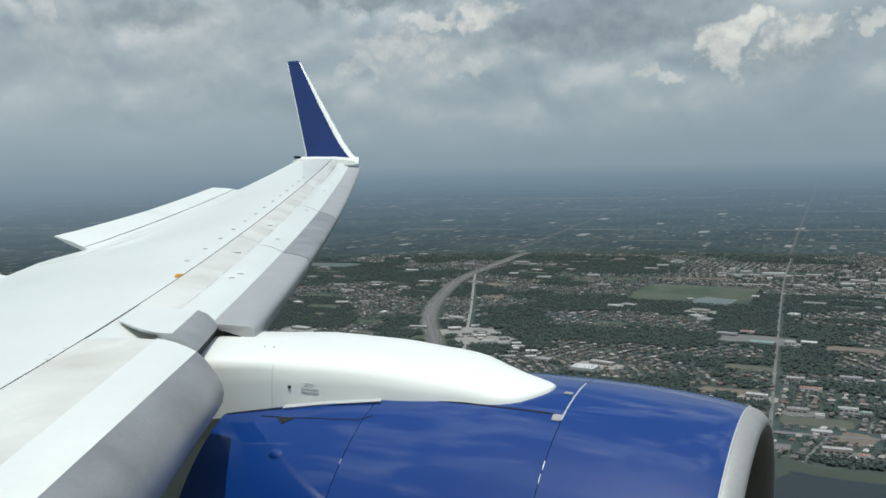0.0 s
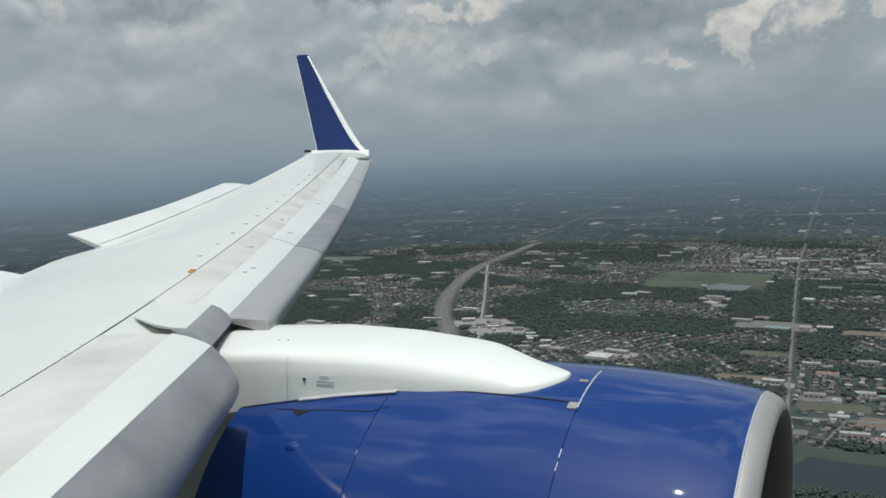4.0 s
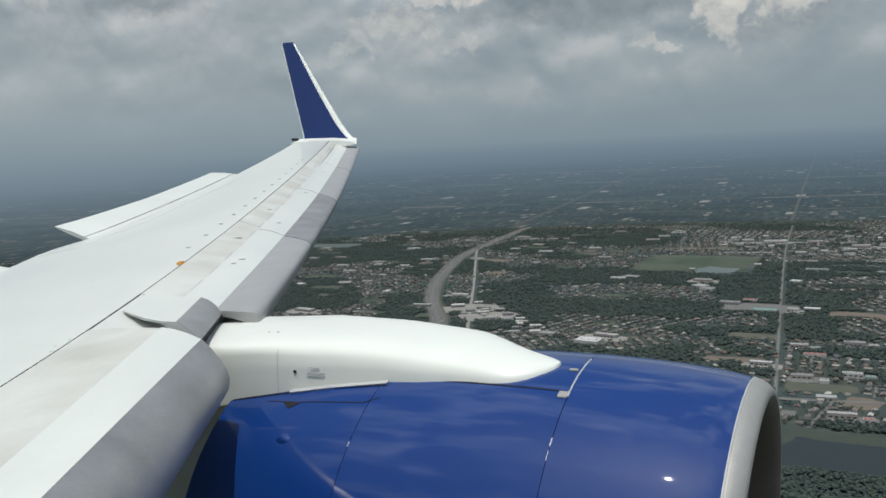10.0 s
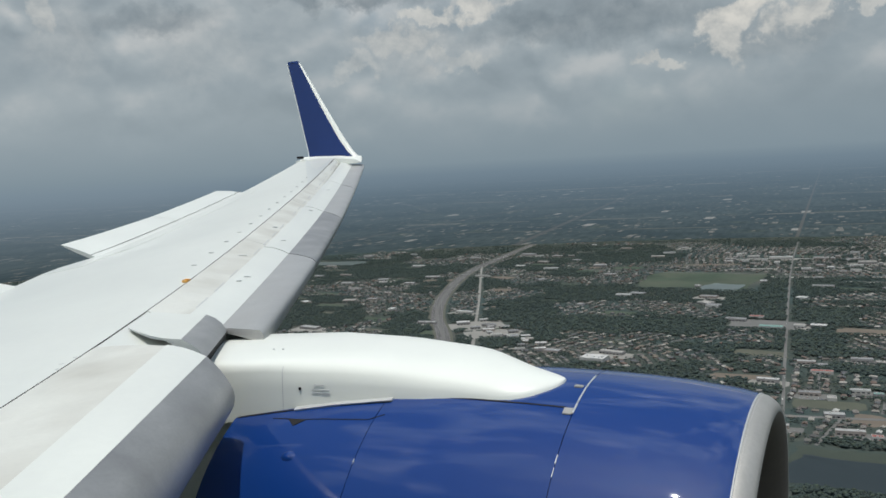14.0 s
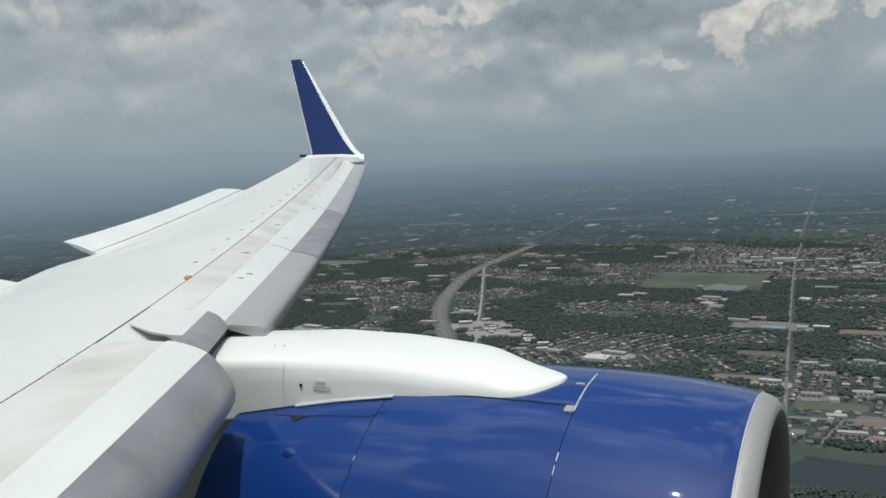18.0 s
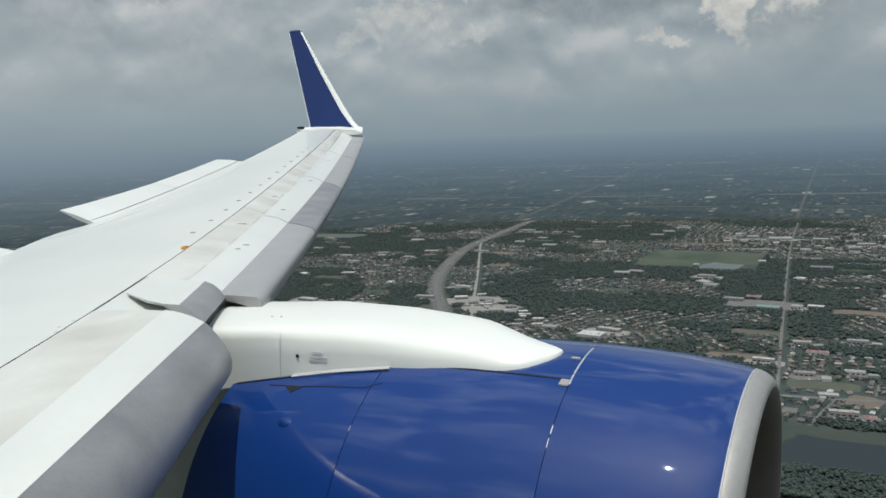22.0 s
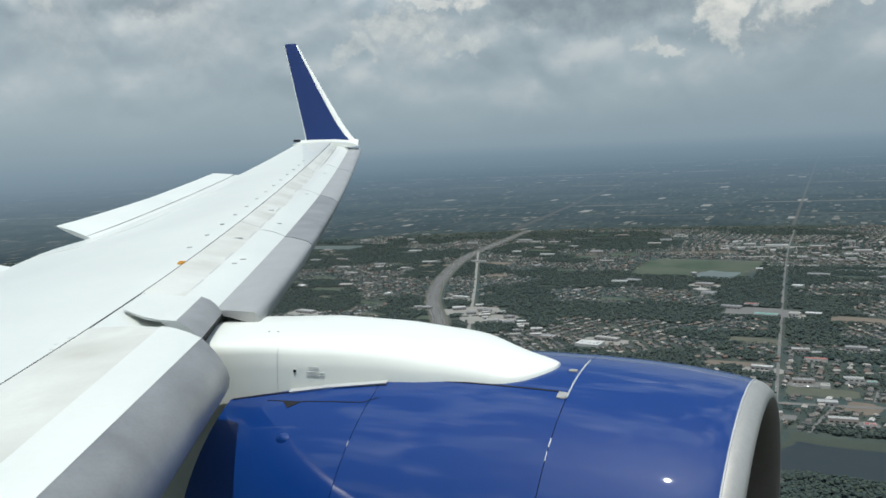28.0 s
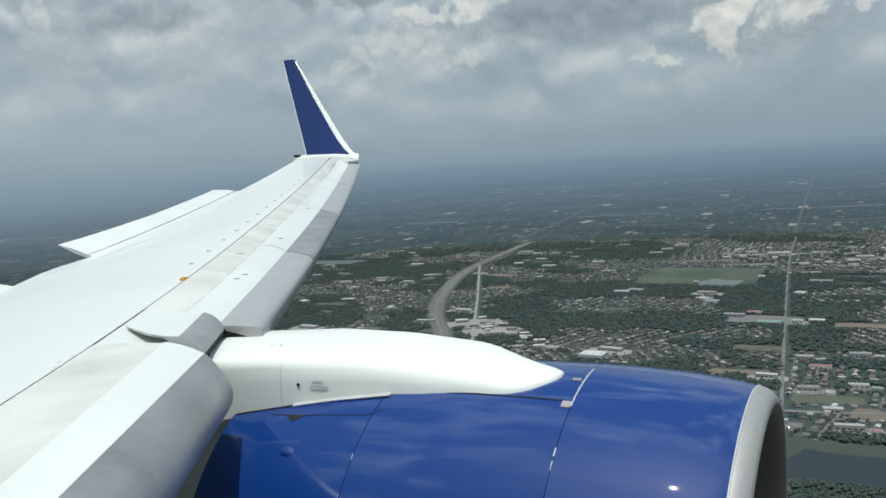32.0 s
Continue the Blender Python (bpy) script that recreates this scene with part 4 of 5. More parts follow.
# ---------------------------------------------------------------- roads
def smooth_line(points, step=40.0):
    """A Catmull-Rom line through plan points."""
    pts = [Vector(p) * U for p in points]
    pts = [2 * pts[0] - pts[1]] + pts + [2 * pts[-1] - pts[-2]]
    out = []
    for a, b, c, d in zip(pts, pts[1:], pts[2:], pts[3:]):
        k = max(2, int((c - b).length / step))
        for i in range(k):
            t = i / k
            out.append(0.5 * (2 * b + (c - a) * t + (2 * a - 5 * b + 4 * c - d) * t * t + (3 * b - 3 * c + d - a) * t ** 3))
    out.append(pts[-2])
    return out


def ribbon(line, offset, width, z):
    rows = []
    for i, p in enumerate(line):
        d = (line[min(i + 1, len(line) - 1)] - line[max(i - 1, 0)]).normalized()
        s = Vector((-d.y, d.x))
        a, b = p + s * (offset - width / 2), p + s * (offset + width / 2)
        rows.append([(a.x, a.y, z), (b.x, b.y, z)])
    return slab(rows, 0.3)


HIGHWAY = smooth_line([(-420, 800), (-560, 1130), (-722, 1474), (-834, 1676), (-945, 1952), (-1054, 2339), (-1098, 2725), (-1151, 3365), (-1160, 3190)])
SIDE_ROAD = smooth_line([(-560, 1240), (-664, 1492), (-822, 1888), (-1040, 2420), (-1086, 2557)])
NORTH_ROAD = smooth_line([(-60, 780), (-100, 1500), (-150, 2500), (-168, 3190)])
CROSS_ROAD = smooth_line([(-1500, 900), (-600, 1075), (-62, 1120), (240, 1160)])
FAR_ROAD = smooth_line([(-2150, 2050), (-1700, 2330), (-1120, 2830), (-600, 2930), (200, 3060)])
MID_ROAD = smooth_line([(-1098, 2560), (-600, 2420), (-150, 2380), (250, 2330)])
for line, lanes, label in ((HIGHWAY, ((-11.5, 14), (11.5, 14)), "grey divided highway with several lanes"),):
    for i, (offset, width) in enumerate(lanes):
        road = tagged(mesh_object("highway", *ribbon(line, offset, width, 0.35), ASPHALT, smooth=False), label, "road", kind="structure")
        for shift in (-width / 2 + 1.0, -width / 6, width / 6, width / 2 - 1.0):
            mesh_object("lane_line", *ribbon(line, offset + shift, 0.22, 0.37), LINE, road, smooth=False)
tagged(mesh_object("highway_median", *ribbon(HIGHWAY, 0, 8.6, 0.3), STREET, smooth=False), "grey paved highway median", "road", kind="structure")
tagged(mesh_object("highway_verge", *ribbon(HIGHWAY, 0, 54, 0.2), material("dry_verge", (0.105, 0.105, 0.08), 0.95, 0, 0.3, 0.02, 0.2), smooth=False), "dry grass verge of the highway", "verge", kind="structure")
for line, width, mat in ((SIDE_ROAD, 9, CONCRETE), (NORTH_ROAD, 6.5, STREET), (CROSS_ROAD, 13, STREET), (FAR_ROAD, 12, STREET), (MID_ROAD, 8, STREET)):
    tagged(mesh_object("road", *ribbon(line, 0, width, 0.3), mat, smooth=False), "grey two-lane road between houses", "road", kind="structure")
MAIN = [(line, w) for line, w in ((HIGHWAY, 29), (SIDE_ROAD, 9), (NORTH_ROAD, 6), (CROSS_ROAD, 11), (FAR_ROAD, 11), (MID_ROAD, 9))]

# fields, lots and water: centre, half sizes, turn, material, label
def patch(name, x, y, a, b, turn, mat, label, category, z=0.12):
    x, y, a, b = x * U, y * U, a * U, b * U
    rows = []
    for i in range(49):
        t = 2 * math.pi * i / 48
        e = 0.4
        px = a * math.copysign(abs(math.cos(t)) ** e, math.cos(t)) * (1 + 0.1 * math.sin(3 * t + x) + 0.05 * math.sin(7 * t + y))
        py = b * math.copysign(abs(math.sin(t)) ** e, math.sin(t)) * (1 + 0.1 * math.sin(4 * t + y) + 0.05 * math.sin(9 * t + x))
        c, s = math.cos(radians(turn)), math.sin(radians(turn))
        rows.append((x + px * c - py * s, y + px * s + py * c))
    rings = [[(px, py, h) for px, py in rows[:-1]] for h in (-0.2, z)]
    return tagged(mesh_object(name, *loft(rings), mat, smooth=False), label, category, kind="structure")


CLEAR = []
for name, x, y, a, b, turn, mat, label, category in (
        ("field", -350, 2260, 150, 150, -8, MEADOW, "open green meadow beside a pond", "field"),
        ("pond", -285, 2150, 48, 55, -8, WATER, "small grey-green pond in a meadow", "water"),
        ("lake", -1680, 2560, 120, 60, 10, WATER, "pale lake among woods", "water"),
        ("car_park", -700, 1590, 60, 42, 30, CONCRETE, "pale concrete lot by the highway", "car park"),
        ("car_park", -640, 1520, 60, 36, 30, CONCRETE, "pale concrete lot by the highway", "car park"),
        ("school_lot", -150, 1700, 70, 40, -6, STREET, "grey asphalt school yard", "car park"),
        ("sports_ground", 20, 1660, 48, 26, -4, EARTH, "brown sports ground with bare earth", "field"),
        ("bare_lot", -1010, 2780, 40, 30, 0, CONCRETE, "pale bare lot by the highway", "car park"),
        ("bare_lot", -150, 1300, 40, 14, 0, EARTH, "bare brown earth lot", "field"),
        ("meadow", -30, 1180, 44, 20, 0, material("dry_grass", (0.094, 0.1, 0.072), 0.95, 0, 0.3, 0.02, 0.2), "dry yellow-green grass by the road", "field"),
        ("car_park", -45, 1215, 26, 15, 4, STREET, "grey asphalt car park beside shops", "car park"),
        ("car_park", 16, 1240, 22, 13, 4, STREET, "grey asphalt car park beside shops", "car park"),
        ("car_park", -72, 1062, 22, 11, 4, STREET, "grey asphalt car park beside shops", "car park"),
        ("car_park", 6, 1058, 28, 11, 4, STREET, "grey asphalt car park beside shops", "car park"),
        ("car_park", -58, 1395, 24, 13, 3, STREET, "grey asphalt car park beside shops", "car park"),
        ("car_park", 22, 1425, 25, 13, 3, STREET, "grey asphalt car park beside shops", "car park"),
        # town lots are added pale patches that give the town its sunlit brightness
        ("town_lot", -210, 2700, 110, 22, 4, CONCRETE, "pale paved town lot added as sunlit ground", "car park"),
        ("town_lot", 60, 2600, 70, 22, 4, CONCRETE, "pale paved town lot added as sunlit ground", "car park"),
        ("town_lot", -120, 2330, 60, 12, 6, CONCRETE, "pale paved town lot added as sunlit ground", "car park"),
        ("town_lot", 30, 2260, 50, 12, 2, CONCRETE, "pale paved town lot added as sunlit ground", "car park"),
        ("town_lot", -260, 2480, 70, 14, 8, CONCRETE, "pale paved town lot added as sunlit ground", "car park"),
        ("town_lot", 90, 2420, 50, 16, 2, EARTH, "bare earth town lot", "car park"),
        ("town_lot", -60, 2520, 60, 12, 2, CONCRETE, "pale paved town lot added as sunlit ground", "car park"),
        ("lake_bank", 6, 945, 78, 62, -6, material("dull_bank_grass", (0.05, 0.064, 0.048), 0.95, 0, 0.4, 0.02, 0.3), "grassy bank round a dark lake", "field"),
        ("dark_lake", 2, 932, 66, 46, -6, material("dark_lake_water", (0.026, 0.036, 0.04), 0.4, 0, 0.1, 0.01, spec=0.1), "dark still lake with a grassy bank", "water"),
        ("dry_field", -420, 2560, 130, 14, 8, EARTH, "long brown bare field edge", "field")):
    patch(name, x, y, a, b, turn, mat, label, category, 0.12 if name not in ("pond", "dark_lake") else 0.2)
    CLEAR.append((x * U, y * U, a * U * 0.98, b * U * 0.98))

DRY = material("dry_meadow", (0.105, 0.106, 0.078), 0.95, 0, 0.3, 0.02, 0.2)
lots = []
lrng = random.Random(5)
while len(lots) < 78:
    x, y = lrng.uniform(-1900, 190), lrng.uniform(780, 3080)
    a = math.degrees(math.atan2(-x, y))
    if not (-4 < a < 37 or (a < 56 and y > 1500)) or math.hypot(x, y) > 3120 or any(abs(x - q[0]) < 70 and abs(y - q[1]) < 70 for q in lots):
        continue
    kind = lrng.choice(("lot", "lot", "field", "dry", "earth", "field"))
    a, b, turn = lrng.uniform(14, 46), lrng.uniform(9, 26), lrng.uniform(-14, 10)
    mat, name, label, category = {"lot": (CONCRETE, "car_park", "pale paved lot among trees", "car park"), "field": (MEADOW, "field", "small green field among trees", "field"),
                                  "dry": (DRY, "field", "dry yellowish field among trees", "field"), "earth": (EARTH, "bare_lot", "bare brown earth lot", "field")}[kind]
    patch(name, x, y, a, b, turn, mat, label, category, 0.1)
    CLEAR.append((x * U, y * U, a * U * 0.95, b * U * 0.95))
    lots.append((x, y, kind, a, b, turn))

WOODS = ((-480, 1640, 230, 85), (-120, 1480, 170, 42), (60, 1380, 120, 46), (-520, 2080, 300, 70), (-1000, 2120, 120, 150), (-250, 1960, 190, 40), (90, 1950, 150, 35), (-1250, 1600, 160, 140),
         (-760, 2650, 260, 60), (-1500, 2300, 260, 160), (60, 1240, 90, 30), (-650, 3300, 330, 120), (150, 2120, 120, 30))


# a coarse map of the land: 0 yards, 1 woods, 2 kept free
CELL, X0, Y0 = 8.0, -4300.0, 900.0
NX, NY = 600, 490
gx, gy = np.meshgrid(X0 + CELL * np.arange(NX), Y0 + CELL * np.arange(NY), indexing="ij")


def field_noise(size, z, step=3):
    """Smooth noise over the map, sampled coarsely and spread."""
    coarse = np.array([[noise.noise((float(gx[i, 0]) / size, float(gy[0, j]) / size, z)) for j in range(0, NY, step)] for i in range(0, NX, step)])
    return np.repeat(np.repeat(coarse, step, 0), step, 1)[:NX, :NY]


rough_edge = field_noise(70, 3.0)
spread = np.hypot(gx, gy)
LAND = (field_noise(480, 0.7, 4) + 0.45 * field_noise(170, 5.0, 4) + np.clip((spread - 2900) / 1900, 0, 1) * 0.2 > 0.04).astype(np.int8)
LAND[(gx > -600) & (gx < 250) & (gy > 3280) & (gy < 4300) & (rough_edge < 0.25)] = 0  # the lighter town
for cx, cy, a, b in WOODS:
    LAND[((gx - cx * U) / a / U) ** 2 + ((gy - cy * U) / b / U) ** 2 < 1 + 0.6 * rough_edge] = 1
for cx, cy, a, b in CLEAR:
    LAND[(abs(gx - cx) < a + 4) & (abs(gy - cy) < b + 4)] = 2
for line, w in MAIN:
    for p, q in zip(line, line[1:]):
        for k in range(6):
            x, y = p.x + (q.x - p.x) * k / 6, p.y + (q.y - p.y) * k / 6
            i, j, r = int((x - X0) / CELL), int((y - Y0) / CELL), int(w / CELL) + 2
            i0, j0 = max(i - r, 0), max(j - r, 0)
            view = (slice(i0, max(i + r + 1, 0)), slice(j0, max(j + r + 1, 0)))
            LAND[view][np.hypot(gx[view] - x, gy[view] - y) < w + 3] = 2


def land(x, y):
    i, j = int((x - X0) / CELL), int((y - Y0) / CELL)
    return LAND[i, j] if 0 <= i < NX and 0 <= j < NY else 2


def in_view(x, y):
    a = math.degrees(math.atan2(-x, y))
    d = math.hypot(x, y)
    return -5 < a < 57 and 1130 < d < 4740 and (a < 38 or d > 2500)


# ---------------------------------------------------------------- houses
rng = random.Random(7)


def house_geometry(w, l, h, rise, hip):
    """Walls and a pitched roof with eaves, as two vertex and face lists."""
    a, b = w / 2, l / 2
    walls = ([(-a, -b, -0.3), (a, -b, -0.3), (a, b, -0.3), (-a, b, -0.3), (-a, -b, h), (a, -b, h), (a, b, h), (-a, b, h), (0, -b + hip, h + rise * 0.92), (0, b - hip, h + rise * 0.92)],
             [(0, 1, 5, 4), (1, 2, 6, 5), (2, 3, 7, 6), (3, 0, 4, 7), (4, 5, 8), (6, 7, 9)])
    e = 0.6
    a, b = a + e, b + e
    z = h - 0.15
    hip = max(hip, 0.05)
    roof = ([(-a, -b, z), (a, -b, z), (a, b, z), (-a, b, z), (0, -b + hip, h + rise), (0, b - hip, h + rise),
             (-a, -b, z - 0.25), (a, -b, z - 0.25), (a, b, z - 0.25), (-a, b, z - 0.25)],
            [(0, 1, 4), (1, 2, 5, 4), (2, 3, 5), (3, 0, 4, 5), (0, 6, 7, 1), (1, 7, 8, 2), (2, 8, 9, 3), (3, 9, 6, 0), (6, 9, 8, 7)])
    return walls, roof


STYLES = [(8.0, 12, 3.0, 2.0, 3.4), (8.5, 10, 5.2, 2.3, 0.0), (7.5, 13.5, 2.9, 1.8, 0.0), (9, 15, 3.1, 2.2, 4.0), (7, 9, 2.8, 1.7, 0.0)]
houses = []
for s, (w, l, h, rise, hip) in enumerate(STYLES):
    ob = tagged(new("house"), "small detached suburban house with a pitched roof", "house", "suburban houses")
    (wv, wf), (rv, rf) = house_geometry(w, l, h, rise, hip)
    wall = mesh_object("wall", wv, wf, WALL, ob, smooth=False)
    mesh_object("roof", rv, rf, ROOF, ob, smooth=False)
    bm = bmesh.new()
    box(bm, (0.9, 0.9, 2.0), (w * 0.22, l * 0.18, h + rise * 0.75))
    part("chimney", bm, WALL, ob, smooth=False)
    for side in (-1, 1):
        for k in (-0.28, 0.05, 0.3):
            bm = bmesh.new()
            box(bm, (0.16, 1.5, 1.2), (side * w / 2, l * k, 1.7))
            part("window", bm, GLASS_DARK, wall, smooth=False)
    houses.append(ob)

PITCH = 58.0
# quarters of the suburb, each with its own street direction
quarters = []
for i in range(-7, 2):
    for j in range(2, 9):
        quarters.append((560 * i + rng.uniform(-170, 170), 560 * j + rng.uniform(-170, 170), radians(rng.choice((-6, -6, 14, -28, 34, 4, 62)))))
CENTRES = np.array([q[:2] for q in quarters])


def quarter_at(x, y):
    return int(np.argmin(np.hypot(CENTRES[:, 0] - x, CENTRES[:, 1] - y)))


def in_quarter(q, p, along):
    cx, cy, turn = quarters[q]
    along, p = along, p + 12 * math.sin(along / 95 + q)
    return cx + p * math.cos(turn) - along * math.sin(turn), cy + p * math.sin(turn) + along * math.cos(turn)


spots, runs = [], []
for q, (cx, cy, turn) in enumerate(quarters):
    for i in range(-8, 9):
        run = []
        for j in range(-15, 16):
            x, y = in_quarter(q, PITCH * i, 30 * j)
            fine = in_view(x, y) and not land(x, y) and quarter_at(x, y) == q
            if fine:
                run.append(Vector((x, y)))
            if (not fine or j == 15) and run:
                if len(run) > 3:
                    runs.append(run)
                run = []
        for j in range(-27, 28):
            for side in (-14.0, 14.0):
                x, y = in_quarter(q, PITCH * i + side + rng.uniform(-3, 3), 17.5 * j + rng.uniform(-5, 5))
                d = math.hypot(x, y)
                town = -620 < x < 260 and 3250 < y < 4350
                if rng.random() < (0.12 if town else 0.16 + 0.36 * min(1, max(0, (d - 2200) / 2000))) or not in_view(x, y) or land(x, y) or quarter_at(x, y) != q:
                    continue
                spots.append((d, x, y, turn + rng.choice((0, 0, math.pi / 2)) + rng.uniform(-0.25, 0.25), rng.randrange(len(STYLES))))
spots.sort()
used = [0] * len(STYLES)
for d, x, y, turn, s in spots[:280]:
    m = Matrix.Translation((x, y, 0)) @ Matrix.Rotation(turn, 4, "Z")
    if used[s]:
        copy_thing(houses[s], m)
    else:
        houses[s].matrix_basis = m
    used[s] += 1
wv, wf, rv, rf = [], [], [], []
for d, x, y, turn, s in spots[280:]:
    c, sn = math.cos(turn), math.sin(turn)
    (av, af), (bv, bf) = house_geometry(*STYLES[s])
    for vs, fs, tv, tf in ((av, af, wv, wf), (bv, bf, rv, rf)):
        base = len(tv)
        tv += [(x + px * c - py * sn, y + px * sn + py * c, pz) for px, py, pz in vs]
        tf += [tuple(base + k for k in face) for face in fs]


def quick(name, verts, faces, mat):
    me = bpy.data.meshes.new(name)
    me.from_pydata(verts, [], faces)
    me.materials.append(mat)
    return new(name, me)


far_houses = tagged(quick("far_houses", wv, wf, WALL_FAR), "hundreds of small detached houses across the suburb", "houses", kind="stuff")
tagged(quick("far_roofs", rv, rf, ROOF_FAR), "grey and brown pitched roofs of distant houses", kind="stuff").parent = far_houses

# residential streets
for run in runs:
    tagged(mesh_object("street", *ribbon(run, 0, 6.0, 0.16), STREET, smooth=False), "narrow grey residential street", "street", "residential streets", "structure")


# ---------------------------------------------------------------- large buildings
def hall(x, y, w, l, h, turn, units=3, mat=None, name="commercial_building", label="long low commercial building with a pale flat roof"):
    ob = tagged(new(name), label, "building", "flat-roofed buildings")
    x, y = x * U, y * U
    ob.matrix_basis = Matrix.Translation((x, y, 0)) @ Matrix.Rotation(radians(turn), 4, "Z")
    a, b = w / 2, l / 2
    outer = [(-a, -b), (a, -b), (a, b), (-a, b)]
    inner = [(-a + 0.6, -b + 0.6), (a - 0.6, -b + 0.6), (a - 0.6, b - 0.6), (-a + 0.6, b - 0.6)]
    rings = [[(*p, -0.3) for p in outer], [(*p, h + 0.8) for p in outer], [(*p, h + 0.8) for p in inner], [(*p, h - 0.2) for p in inner]]
    wall = mesh_object("wall", *loft(rings, caps=False), HALL_WALL, ob, smooth=False)
    bm = bmesh.new()
    box(bm, (w - 1.3, l - 1.3, 0.4), (0, 0, h))
    part("roof", bm, mat or FLAT_ROOF, ob, smooth=False)
    r = random.Random(int(x * 7 + y))
    for _ in range(units):
        bm = bmesh.new()
        box(bm, (r.uniform(2, 4), r.uniform(2, 5), 1.6), (r.uniform(-a, a) * 0.75, r.uniform(-b, b) * 0.75, h + 0.95))
        part("rooftop_unit", bm, UNIT, ob, smooth=False)
    for k in range(int(w // 9)):
        bm = bmesh.new()
        box(bm, (5, 0.3, 2.2), (-a + 5 + k * 9, -b - 0.06, 2.0))
        part("window", bm, GLASS_DARK, wall, smooth=False)
    return ob


for row in ((-385, 1352, 58, 44, 9, -6, 6), (-470, 1390, 40, 26, 7, -6, 3), (-735, 1600, 40, 26, 7, 30, 3), (-690, 1560, 28, 18, 6, 30, 2), (-655, 1545, 34, 20, 6, 30, 2), (-620, 1500, 30, 20, 6, 20, 2),
            (-705, 1640, 26, 18, 6, 30, 2), (-600, 1540, 30, 16, 6, 30, 2), (-560, 1500, 26, 18, 6, 24, 2), (-1020, 2800, 70, 34, 8, 0, 4), (-900, 2760, 44, 22, 7, 0, 2), (-1180, 2700, 50, 30, 8, 10, 2),
            (-490, 1990, 52, 26, 7, 0, 3), (-560, 2740, 60, 30, 8, 8, 3), (-690, 2520, 56, 30, 8, 8, 3), (-820, 2440, 60, 28, 8, 4, 3), (-940, 2500, 40, 26, 7, 4, 2), (-610, 2330, 46, 26, 7, 8, 2),
            (-190, 2710, 90, 34, 9, 4, 4), (-80, 2700, 60, 30, 9, 4, 3), (40, 2610, 66, 34, 9, 4, 3), (-270, 2740, 50, 30, 8, 4, 3), (-330, 2680, 46, 24, 7, 4, 2), (110, 2640, 60, 30, 8, 4, 2),
            (-205, 1730, 56, 20, 7, -6, 3), (-55, 1690, 40, 24, 7, -6, 2), (-1290, 2480, 60, 30, 8, 12, 3), (-1330, 2100, 50, 24, 8, 12, 2), (-1120, 2240, 60, 24, 8, 12, 3), (-1240, 2000, 44, 24, 8, 12, 2),
            (-1100, 1850, 40, 24, 7, 12, 2), (-60, 2170, 70, 22, 7, -4, 3), (-20, 1130, 34, 18, 6, 5, 2), (-110, 1095, 30, 16, 6, 5, 2), (60, 1135, 40, 20, 6, 5, 2), (-150, 1110, 22, 14, 5, 5, 1)):
    hall(*row)
hall(-135, 1660, 60, 26, 8, -6, 2, GREEN_ROOF, "school_building", "school building with a green metal roof")
hall(-170, 1760, 38, 18, 7, -6, 2, RED_ROOF, "school_building", "school building with a dull red roof")
hall(-40, 1345, 44, 14, 6, 3, 1, RED_ROOF, "commercial_building", "long low building with a brick-red roof")
for x, y, w, l, h, turn, mat in ((-52, 1224, 40, 16, 6, 4, None), (-24, 1206, 18, 16, 5, 94, None), (10, 1250, 36, 14, 6, 4, None), (32, 1236, 16, 18, 6, 94, GREEN_ROOF), (-80, 1068, 34, 13, 6, 4, None),
                                  (-2, 1064, 46, 14, 7, 4, None), (26, 1054, 18, 14, 5, 4, RED_ROOF), (-64, 1402, 38, 16, 6, 3, None), (-40, 1388, 16, 18, 5, 93, None), (14, 1432, 44, 18, 7, 3, None), (40, 1420, 18, 20, 6, 93, None)):
    hall(x, y, w, l, h, turn, 3, mat)
strip = random.Random(17)
for k in range(22):  # shops and sheds beside the highway
    t = k / 21
    x, y = -700 + 190 * t + strip.uniform(-26, 26), 1610 - 190 * t + strip.uniform(-34, 40)
    if land(x * U, y * U) != 2 or k % 2:
        hall(x, y, strip.uniform(14, 34), strip.uniform(10, 20), strip.uniform(5, 7), 30 + strip.uniform(-12, 12), 1)
for x, y, kind, a, b, turn in lots:
    if kind == "lot":
        hall(x, y + b * 0.45, a * U * 1.1, b * U * 0.7, 6.5, turn, 2)
town = random.Random(23)
for k in range(46):  # blocks and shops of the lighter town
    x, y = town.uniform(-340, 190), town.uniform(2230, 2860)
    if land(x * U, y * U) < 2:
        hall(x, y, town.uniform(18, 46), town.uniform(12, 26), town.uniform(6, 10), 4 + town.choice((0, 0, 90)) + town.uniform(-6, 6), 1)
brng = random.Random(31)
count = 0
while count < 42:
    x, y = brng.uniform(-1900, 200), brng.uniform(1500, 3100)
    if in_view(x * U, y * U) and land(x * U, y * U) < 2:
        hall(x, y, brng.uniform(20, 52), brng.uniform(14, 34), brng.uniform(6, 9), brng.uniform(-35, 35), 1)
        count += 1


# ---------------------------------------------------------------- cars
CAR_PAINT = material("car_paint", (0.5, 0.5, 0.5), 0.3, 0, 0.05, 2.0, 0.0, 0.6, per_object=1, palette=((0.75, 0.75, 0.74), (0.5, 0.5, 0.5), (0.03, 0.03, 0.035), (0.6, 0.6, 0.6), (0.25, 0.03, 0.03), (0.05, 0.08, 0.2)))
TYRE = material("tyre_rubber", (0.02, 0.02, 0.02), 0.9, 0, 0.1, 4.0)


